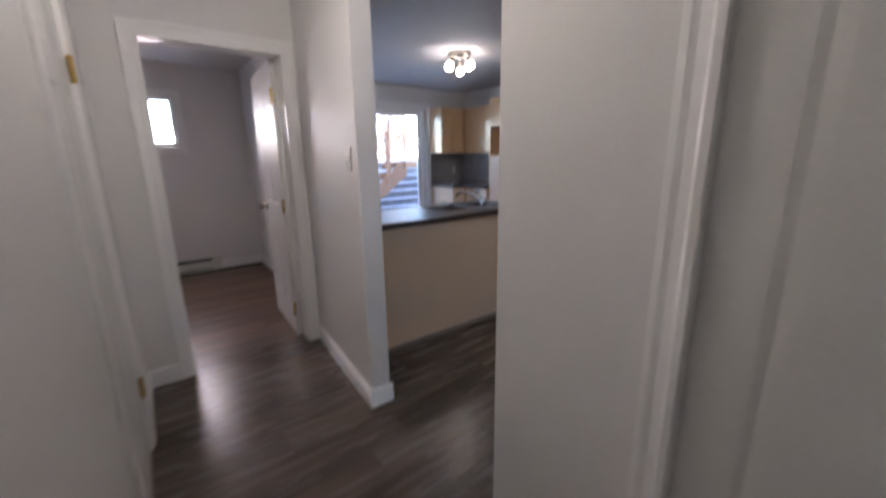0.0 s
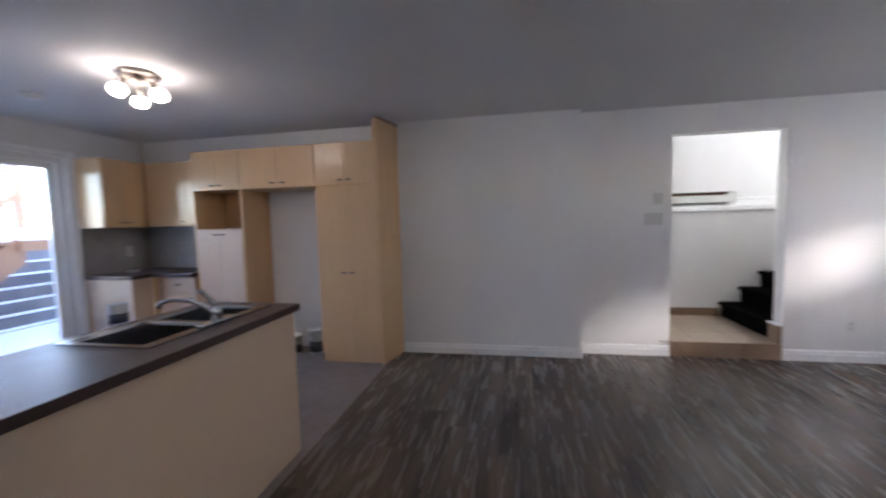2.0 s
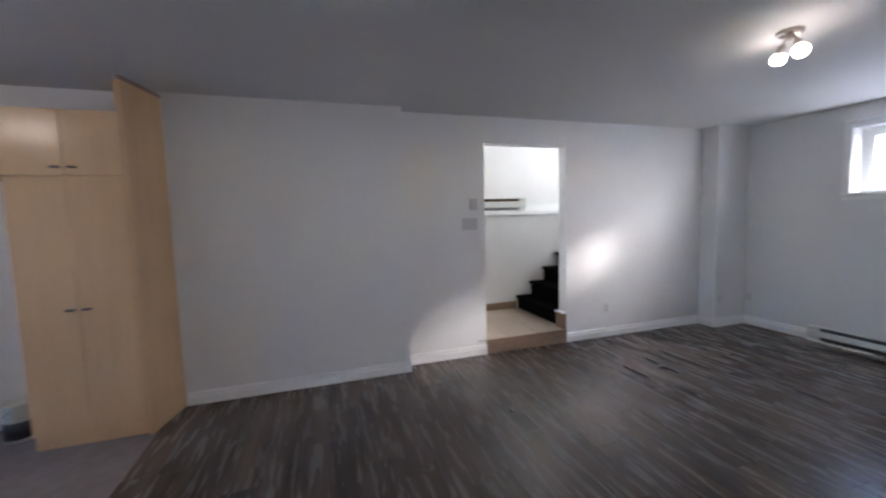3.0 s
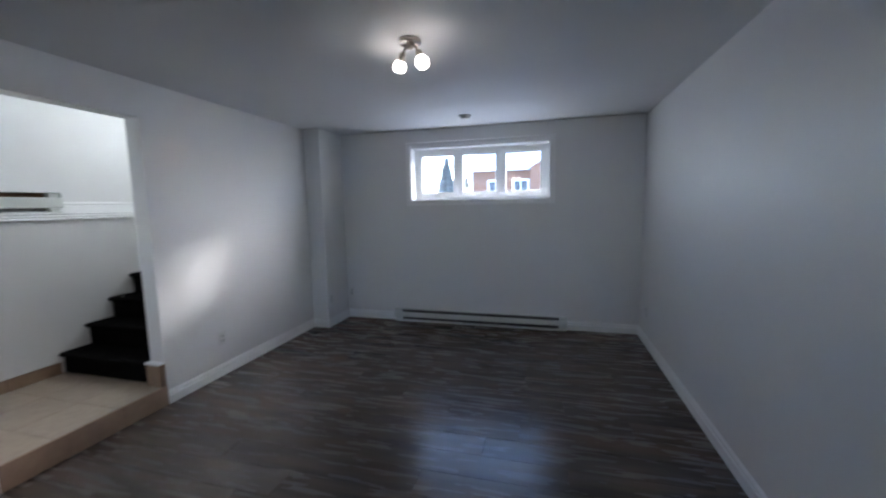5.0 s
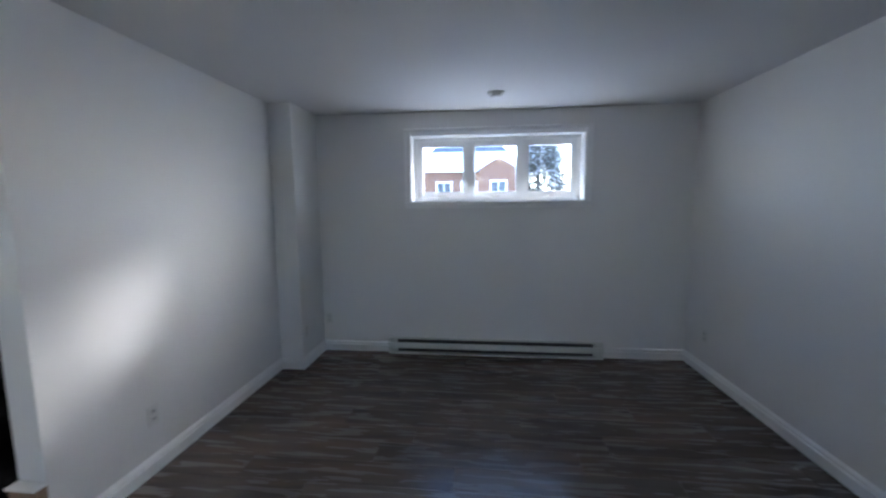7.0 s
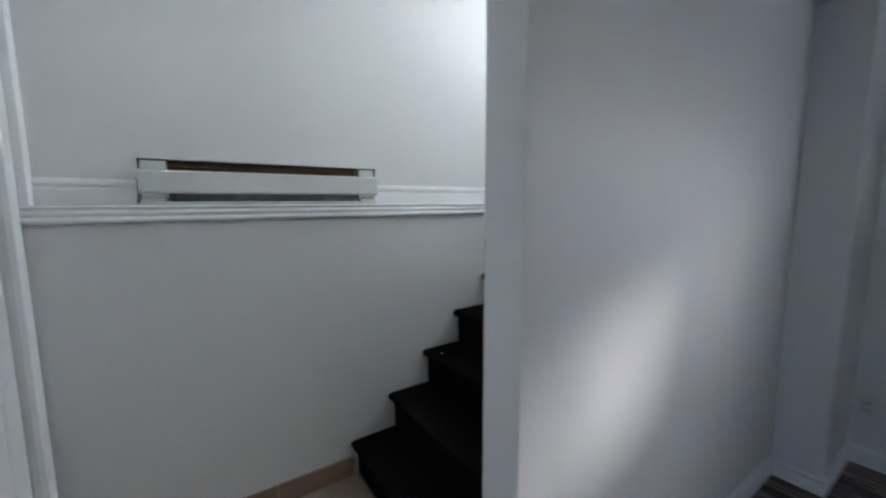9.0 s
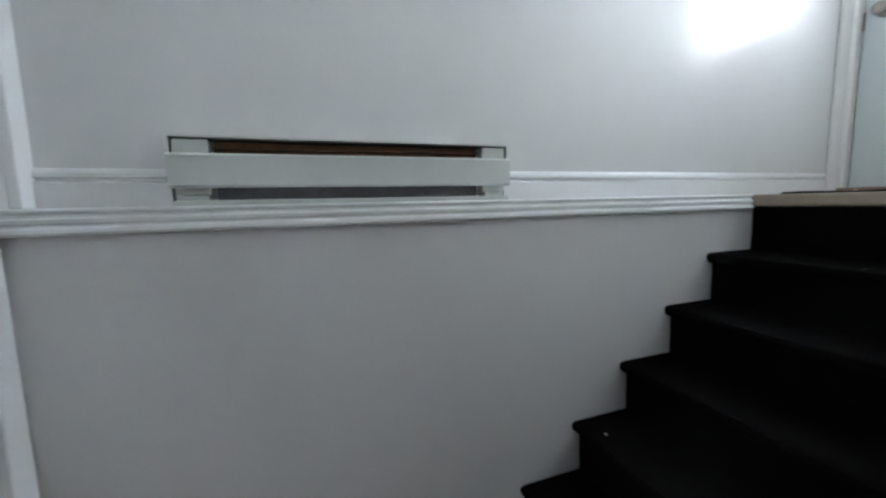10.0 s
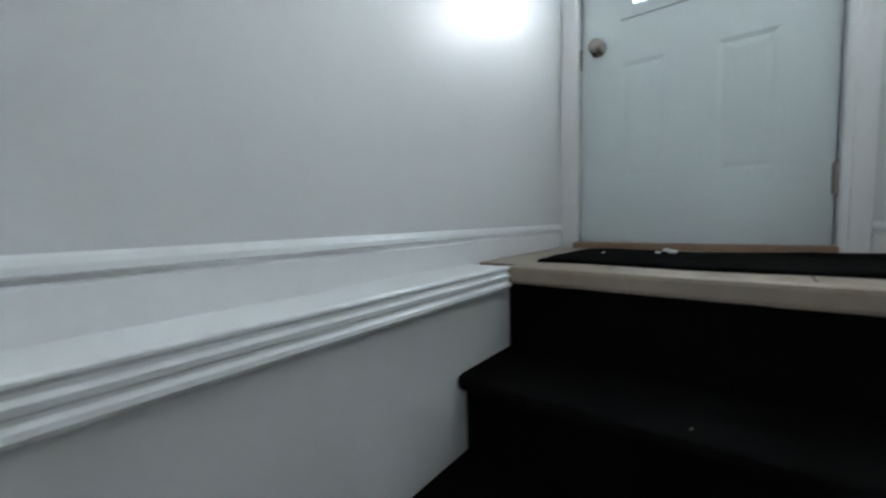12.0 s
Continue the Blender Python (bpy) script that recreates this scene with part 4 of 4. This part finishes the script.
def bucket(at, r, h, low, high, label, lo=0.08, hi=0.55):
    ob = thing("paint_bucket", at, label, "bucket", "buckets on the kitchen floor")
    part("shell", lathe(bmesh.new(), [(r * 0.92, 0.0), (r * 0.94, 0.004), (r, h * 0.97), (r * 1.04, h * 0.98), (r * 1.04, h)], 28), high, ob, "", True)
    part("label_band", lathe(bmesh.new(), [(r * (0.948 + 0.06 * lo), h * lo), (r * (0.953 + 0.06 * hi), h * hi), (r * 0.94, h * hi)], 28), low, ob, "dark printed band", True)
    part("lid", lathe(bmesh.new(), [(r * 1.06, h - 0.004), (r * 1.06, h + 0.008), (r * 0.98, h + 0.012), (r * 0.9, h + 0.006)], 28), high, ob, "", True)
    part("bail", tube(bmesh.new(), [(-r * 1.04, 0, h * 0.9), (-r * 0.9, -r * 0.6, h * 0.72), (0, -r * 1.15, h * 0.62), (r * 0.9, -r * 0.6, h * 0.72), (r * 1.04, 0, h * 0.9)], 0.003, 6), STEEL, ob, "thin wire handle", True)


bucket((0.33, -2.80, 0.0), 0.085, 0.19, LABEL, PLASTIC, "white paint bucket with a dark band on the floor")
bucket((0.27, -2.56, 0.0), 0.085, 0.25, LABEL, HEATW, "taller pale bucket with a dark label on the floor")
bucket((1.02, -4.20, 0.0), 0.075, 0.66, LABEL, PLASTIC, "tall white canister with a dark label by the patio door", 0.74, 0.88)
outlet((0.36, -4.787, 1.13), 180, "white wall outlet on the grey backsplash")
dish = thing("dish", (0.56, -4.52, 0.911), "small white dish lying on the dark worktop", "dish")
part("bowl", lathe(bmesh.new(), [(0.03, 0.0), (0.05, 0.004), (0.065, 0.022), (0.062, 0.024), (0.045, 0.008), (0.01, 0.006)], 24), PLASTIC, dish, "", True)

# ---- stair landing things ----
ob = thing("door_mat", (-0.62, 3.61, 1.474), "rumpled black door mat before the entrance door", "mat")
bm = bmesh.new()
NX, NY = 22, 12
top = [[bm.verts.new((-0.44 + 0.88 * i / NX, -0.25 + 0.45 * j / NY + 0.012 * math.sin(i * 0.5), 0.008 + 0.004 * noise.noise(Vector((i * 0.3, j * 0.4, 0))) + 0.012 * max(0, (i - 14) / 8) * (1 if j > 8 else 0.3))) for j in range(NY + 1)] for i in range(NX + 1)]
for i in range(NX):
    for j in range(NY):
        bm.faces.new((top[i][j], top[i + 1][j], top[i + 1][j + 1], top[i][j + 1]))
ext = bmesh.ops.extrude_face_region(bm, geom=bm.faces[:])
for v in ext["geom"]:
    if isinstance(v, bmesh.types.BMVert):
        v.co.z = 0.0
part("mat_body", bm, CARPET, ob, "", True)


def crumb(at, size, k):
    bm = bmesh.new()
    bmesh.ops.create_icosphere(bm, subdivisions=2, radius=size)
    for v in bm.verts:
        v.co *= 1 + 0.5 * noise.noise(v.co * (2.2 / size) + Vector((k, 0, 0)))
        v.co.z = max(v.co.z * 0.6, -size * 0.3) + size * 0.3
    ob = mesh_ob("crumb", bm, FLUFF, True)
    ob.matrix_basis = pose(*at, 0, 0, k * 40)
    tagged(ob, "small white scrap lying on the black carpet", "debris", "scraps on the stairs")


for k, (x, y, z, s) in enumerate(((-0.79, 3.74, 1.485, 0.011), (-0.765, 3.67, 1.485, 0.013), (-0.80, 3.655, 1.485, 0.007), (-0.66, 3.04, 1.256, 0.0014), (-0.99, 2.44, 0.697, 0.005), (-0.95, 3.62, 1.483, 0.005))):
    crumb((x, y, z), s, k)

# ---- outdoors ----
GZ = 1.30
setting("ground", holed("z", GZ - 0.3, GZ, -400, 400, -400, 400, [(-1.42, 6.4, -7.4, 4.71)]), SNOW, "snow-covered ground reaching the horizon", "ground")
setting("pavement", box(-1.36, 6.4, -7.4, -5.03, -0.2, 0.12), SNOW, "snow-covered sunken patio", "pavement")
setting("wall_patio_west", box(-1.6, -1.3, -7.4, -5.03, -0.2, GZ + 0.05), BLOCK, "grey retaining wall beside the patio", "wall")
setting("wall_patio_east", box(3.2, 3.42, -7.4, -5.21, -0.2, GZ + 0.05), BLOCK, "grey retaining wall beside the patio", "wall")
setting("wall_outer_west", box(-1.55, -1.405, -5.03, 4.1, -0.2, 4.0), STUCCO, "pale outer wall of the house", "wall")

wall = tagged(new("retaining_wall"), "stepped grey block retaining wall capped with snow", "retaining wall", "", "structure")
blocks = {}
caps = bmesh.new()
for k in range(8):
    z, y = -0.03 + k * 0.165, -6.75 - k * 0.085
    x = -1.3 - 0.15 * (k % 2)
    while x < 1.0:
        if "b" not in blocks:
            b = box(-0.148, 0.148, -0.13, 0.13, 0.0, 0.158, 0.008)
            o = part("block", b, BLOCK, wall)
            blocks["b"] = o.data
        else:
            o = new("block", blocks["b"])
            o.parent = wall
        o.location = (x + 0.15, y - 0.13 + 0.008 * random.uniform(-1, 1), z)
        x += 0.30
    bx(caps, -1.3, 1.0, y - 0.10, y + 0.004, z + 0.158, z + 0.182, 0.010)
part("snow", caps, SNOW, wall, "thin snow lying on each course")

deck = thing("yard_stairs", (0, 0, 0), "reddish wooden yard stairs dusted with snow", "stairs")
SX0, SX1, SY0, SY1 = 2.10, 0.60, -6.60, -6.05
for y in (SY0, SY1):
    bm = bmesh.new()
    prof = [(SX0 + 0.10, -0.03), (SX0 - 0.12, -0.03), (SX1 - 0.05, GZ - 0.28), (SX1 - 0.05, GZ - 0.02), (SX1 + 0.05, GZ)]
    a = [bm.verts.new((p, y, q)) for p, q in prof]
    b = [bm.verts.new((p, y + 0.04, q)) for p, q in prof]
    for i in range(len(prof)):
        bm.faces.new((a[i], a[(i + 1) % len(prof)], b[(i + 1) % len(prof)], b[i]))
    bm.faces.new(a[::-1])
    bm.faces.new(b)
    part("stringer", bm, DECK, deck)
for k in range(7):
    x, z = SX0 - 0.02 - k * 0.215, 0.155 + k * 0.186
    t = part("tread", box(x - 0.15, x + 0.13, SY0 - 0.03, SY1 + 0.07, z - 0.035, z, 0.004), DECK, deck)
    part("snow", box(x - 0.14, x + 0.12, SY0 + 0.0, SY1 + 0.04, z, z + 0.03, 0.012), SNOW, t, "snow on the tread")
SLOPE = (GZ + 0.03) / (SX0 - SX1)


def rise(x):
    """Height of the stringers' line at x."""
    return -0.03 + (SX0 - x) * SLOPE


def sloped_bar(name, y, thick, x0, x1, low, high, parent, material=DECK):
    bm = bmesh.new()
    prof = [(x0, rise(x0) + low), (x1, rise(x1) + low), (x1, rise(x1) + high), (x0, rise(x0) + high)]
    a = [bm.verts.new((p, y - thick, q)) for p, q in prof]
    b = [bm.verts.new((p, y + thick, q)) for p, q in prof]
    for i in range(4):
        bm.faces.new((a[i], a[(i + 1) % 4], b[(i + 1) % 4], b[i]))
    bm.faces.new(a[::-1])
    bm.faces.new(b)
    return part(name, bm, material, parent)


far, near = SY0 - 0.05, SY1 + 0.05
TOP = SX1 - 0.42
for y, x in ((far, SX0 + 0.02), (far, TOP), (near, SX0 + 0.02)):
    part("post", box(x - 0.045, x + 0.045, y - 0.045, y + 0.045, max(-0.03, rise(x) - 0.25), rise(x) + 1.08, 0.004), DECK, deck)
rail = sloped_bar("rail", far, 0.045, SX0 + 0.05, TOP - 0.03, 1.0, 1.05, deck)
sloped_bar("snow", far, 0.04, SX0 + 0.04, TOP - 0.02, 1.051, 1.075, rail, SNOW)
sloped_bar("rail", far, 0.02, SX0, TOP, 0.16, 0.24, deck)
for k in range(15):
    x = SX0 - 0.11 - k * 0.115
    part("baluster", box(x - 0.018, x + 0.018, far - 0.018, far + 0.018, rise(x) + 0.19, rise(x) + 1.02, 0.002), DECK, deck)
sloped_bar("rail", near, 0.02, SX0 + 0.04, SX1 + 0.35, 0.82, 0.88, deck)
part("post", box(SX1 + 0.33, SX1 + 0.40, near - 0.03, near + 0.03, rise(SX1 + 0.36) - 0.1, rise(SX1 + 0.36) + 0.86, 0.003), DECK, deck)
part("platform", box(-0.75, SX1 + 0.02, SY0 - 0.10, SY1 + 0.09, GZ - 0.14, GZ - 0.02, 0.004), DECK, deck)
part("snow", box(-0.74, SX1, SY0 - 0.05, SY1 + 0.05, GZ - 0.02, GZ + 0.05, 0.012), SNOW, deck, "snow on the platform")


def bare_tree(at, h, seed):
    rnd = random.Random(seed)
    ob = thing("tree", at, "bare winter tree with thin grey branches", "tree", "bare trees")
    bm = bmesh.new()
    pts = [Vector((0.02 * h * rnd.uniform(-1, 1) * k / 5, 0.02 * h * rnd.uniform(-1, 1) * k / 5, h * k / 5)) for k in range(6)]
    tube(bm, pts, [h * 0.016 * (1 - 0.17 * k) for k in range(6)], 8)
    part("trunk", bm, BARK, ob)
    bm = bmesh.new()

    def limb(p, way, length, r, depth):
        q = p + way * length * 0.5 + Vector((rnd.uniform(-1, 1), rnd.uniform(-1, 1), 0.3)) * length * 0.08
        e = p + way * length
        tube(bm, [p, q, e], [r, r * 0.75, r * 0.45], 5)
        if depth:
            for _ in range(4):
                w = (way + Vector((rnd.uniform(-1, 1), rnd.uniform(-1, 1), rnd.uniform(-0.2, 0.7))) * 0.8).normalized()
                limb(p.lerp(e, rnd.uniform(0.35, 1)), w, length * rnd.uniform(0.4, 0.65), r * 0.5, depth - 1)

    for k in range(9):
        a, f = rnd.uniform(0, 6.28), rnd.uniform(0.3, 0.98)
        way = Vector((math.cos(a), math.sin(a), rnd.uniform(0.4, 1.0))).normalized()
        limb(Vector((0, 0, h * f)), way, h * 0.34 * (1.2 - f * 0.7), h * 0.006, 2)
    part("crown", bm, BARK, ob, "tangle of thin bare branches")


def conifer(at, h, seed, count=1500, size=1.0, wide=0.24):
    rnd = random.Random(seed)
    ob = thing("tree", at, "conifer dusted with snow, its needles lightened as by haze", "tree", "conifers")
    part("trunk", tube(bmesh.new(), [(0, 0, 0), (0, 0, h * 0.5), (0, 0, h * 0.97)], [h * 0.02, h * 0.012, h * 0.003], 8), BARK, ob)
    vs, fs, vw, fw = [], [], [], []
    for k in range(count):
        f = rnd.random() ** 0.75
        z = h * (0.06 + 0.94 * f)
        r = h * wide * (1 - f) * (0.35 + 0.75 * rnd.random()) * (0.9 + 0.10 * math.sin(z * 9 / h * 3)) + 0.02 * h
        a = rnd.uniform(0, 6.283)
        c = Vector((r * math.cos(a), r * math.sin(a), z - 0.25 * r))
        out = Vector((math.cos(a), math.sin(a), rnd.uniform(-0.5, 0.1))).normalized() * h * size * rnd.uniform(0.02, 0.05)
        side = Vector((-math.sin(a), math.cos(a), rnd.uniform(-0.4, 0.4))) * h * size * rnd.uniform(0.008, 0.018)
        # every eighth tuft is snow, which also pales the crown like haze
        tv, tf = (vw, fw) if k % 8 == 0 else (vs, fs)
        i = len(tv)
        tv += [c - side - out * 0.3, c + out, c + side - out * 0.3, c - out * 0.2 + Vector((0, 0, h * 0.012))]
        tf += [(i, i + 1, i + 3), (i + 1, i + 2, i + 3)]
    for name, v, f, m in (("crown", vs, fs, NEEDLE), ("snow", vw, fw, SNOW)):
        me = bpy.data.meshes.new(name)
        me.from_pydata([tuple(p) for p in v], [], f)
        me.materials.append(m)
        o = new(name, me)
        o.parent = ob


for k, (x, y, h) in enumerate(((-5.2, -17, 6.0), (-9.5, -20, 8.0), (-2.4, -24, 6.5))):
    bare_tree((x, y, GZ), h, 10 + k)
conifer((-4.3, -18.5, GZ), 5.0, 3)
conifer((-9.5, -24, GZ), 7.5, 4)
fence = thing("yard_fence", (0, 0, 0), "low brown wooden fence across the snowy yard", "fence")
for k in range(11):
    part("post", box(-12 + k * 1.2, -11.9 + k * 1.2, -11.6, -11.5, GZ, GZ + 0.95, 0.01), DECK, fence)
for z in (0.35, 0.75):
    part("rail", box(-12, 0.1, -11.5, -11.46, GZ + z, GZ + z + 0.12, 0.005), DECK, fence)


def house(at, w, depth, eave, ridge, label, gable=None):
    """Front looks along -y. gable: (x0, x1, apex) of a cross gable on the front."""
    ob = thing("house", at, label, "house", "")
    part("wall", box(-w / 2, w / 2, 0, depth, 0, eave, 0.01), BRICK, ob, "red-brown clad wall")

    HIP = 1.5

    def wedge(x0, x1, y0, y1, z0, z1, axis):
        bm = bmesh.new()
        if axis == "x":
            p = [(x0, y0, z0), (x1, y0, z0), (x1, y1, z0), (x0, y1, z0), (x0 + HIP, (y0 + y1) / 2, z1), (x1 - HIP, (y0 + y1) / 2, z1)]
            q = ((0, 1, 5, 4), (2, 3, 4, 5), (0, 4, 3), (1, 2, 5), (3, 2, 1, 0))
        else:
            p = [(x0, y0, z0), (x1, y0, z0), (x1, y1, z0), (x0, y1, z0), ((x0 + x1) / 2, y0, z1), ((x0 + x1) / 2, y1, z1)]
            q = ((0, 3, 5, 4), (1, 4, 5, 2), (0, 4, 1)[::-1], (2, 5, 3)[::-1], (3, 2, 1, 0))
        v = [bm.verts.new(c) for c in p]
        for f in q:
            bm.faces.new([v[i] for i in f])
        return bm

    roof = part("roof", wedge(-w / 2 - 0.4, w / 2 + 0.4, -0.4, depth + 0.4, eave, ridge, "x"), ROOF, ob, "slate-blue shingle roof")
    run, up = depth / 2 + 0.4, ridge - eave
    bm = bmesh.new()
    v = [bm.verts.new(c) for c in ((-w / 2 - 0.42, -0.45, eave + 0.03), (w / 2 + 0.42, -0.45, eave + 0.03), (w / 2 + 0.42 - HIP * 0.55, -0.4 + run * 0.55, eave + up * 0.55 + 0.06), (-w / 2 - 0.42 + HIP * 0.55, -0.4 + run * 0.55, eave + up * 0.55 + 0.06))]
    bm.faces.new(v)
    e = bmesh.ops.extrude_face_region(bm, geom=bm.faces[:])
    for q in e["geom"]:
        if isinstance(q, bmesh.types.BMVert):
            q.co.z += 0.12
    part("snow", bm, SNOW, roof, "snow lying on the lower roof")
    part("fascia", box(-w / 2 - 0.42, w / 2 + 0.42, -0.47, -0.41, eave - 0.18, eave + 0.05, 0.01), TRIM, roof)
    part("chimney", lathe(bmesh.new(), [(0.10, ridge - 0.3), (0.10, ridge + 0.25), (0.14, ridge + 0.26), (0.14, ridge + 0.34)], 14, (w * 0.05, depth / 2, 0)), STUCCO, roof)
    if gable:
        x0, x1, apex = gable
        part("gable_wall", wedge(x0, x1, -1.2, depth / 2, eave - 0.02, apex, "y"), BRICK, ob)
        part("gable_base", box(x0, x1, -1.2, 0.02, 0, eave - 0.02, 0.01), BRICK, ob)
        for s in (x0 - 0.25, x1 + 0.25):
            bm = bmesh.new()
            xm = (x0 + x1) / 2
            prof = [(s, eave - 0.22), (xm, apex + 0.05), (xm, apex + 0.42), (s, eave + 0.14)]
            a = [bm.verts.new((p, -1.35, q)) for p, q in prof]
            b = [bm.verts.new((p, depth / 2, q)) for p, q in prof]
            for i in range(4):
                bm.faces.new((a[i], a[(i + 1) % 4], b[(i + 1) % 4], b[i]))
            bm.faces.new(a[::-1])
            bm.faces.new(b)
            part("gable_roof", bm, SNOW, roof, "snowy gable roof with white edge")
    spots = [(-w * 0.236, 0), (w * 0.02, 0)] + ([((gable[0] + gable[1]) / 2, -1.2)] if gable else [])
    for x, y in spots:
        wn_ = part("window", sash(bmesh.new(), x - 0.62, x + 0.62, 0.7, 2.0, y - 0.06, y + 0.02, 0.12), TRIM, ob, "white framed window")
        part("pane", box(x - 0.52, x + 0.52, y - 0.03, y - 0.02, 0.8, 1.9), LABEL, wn_)
        part("mullion", box(x - 0.03, x + 0.03, y - 0.05, y - 0.02, 0.8, 1.9), TRIM, wn_)
    for x in (-w / 2, w / 2 - 0.15):
        part("corner_board", box(x, x + 0.15, -0.03, 0.12, 0, eave, 0.01), TRIM, ob)
    return ob


house((0.7, 30.0, GZ), 7.4, 8.0, 2.85, 5.4, "red-brown clad house with a snowy roof", (0.9, 3.65, 3.55))
for k, (x, y, h) in enumerate(((-5.1, 30.5, 3.9), (6.3, 32.5, 8.5))):
    conifer((x, y, GZ), h, 30 + k, 14000, 0.6, 0.27 + 0.08 * k)

for k, (x, y, h) in enumerate(((-4.9, 33.5, 2.2), (-4.0, 33.2, 2.5), (-3.2, 33.6, 2.0))):
    conifer((x, y, GZ), h, 50 + k, 2500, 0.9, 0.42)

# ---- floor planks ----
PLANKS = {}


def plank(length, width, material):
    key = (round(length, 2), round(width, 3), material.name)
    if key not in PLANKS:
        bm = box(0.0004, key[0] - 0.0004, 0.0004, key[1] - 0.0004, -0.009, 0.0)
        top = [e for e in bm.edges if all(v.co.z > -0.001 for v in e.verts)]
        bmesh.ops.bevel(bm, geom=top, offset=0.0012, segments=1, affect="EDGES")
        bmesh.ops.recalc_face_normals(bm, faces=bm.faces)
        me = bpy.data.meshes.new("plank")
        bm.to_mesh(me)
        bm.free()
        me.materials.append(material)
        PLANKS[key] = me
    return PLANKS[key]


def lay(x0, x1, y, width, material, row):
    x = x0 - (0.0, 0.73, 0.31, 1.02)[row % 4]
    while x < x1 - 0.02:
        a, b = max(x, x0), min(x + 1.22, x1)
        if b - a > 0.02:
            ob = new("plank", plank(b - a, width, material))
            ob.parent = floor
            ob.location = (a, y, 0)
        x += 1.22


WIDE = 0.192
row, y = 0, 4.445 - WIDE
while y > -2.36:
    x0 = 0.0 if y > 0.19 else 0.154 if y > -1.69 else 3.69
    x1 = 3.805 if y > 1.9 else 4.83
    lay(x0, x1, y, WIDE, PLANK, row)
    row, y = row + 1, y - WIDE
lay(0.154, 3.69, -1.685, 0.178, PLANK, 2)
lay(3.69, 4.83, -2.36, 0.084, PLANK, 1)
y = -2.36 - WIDE
while y > -5.03:
    lay(3.55, 4.83, y, WIDE, PLANK_BED, row)
    row, y = row + 1, y - WIDE
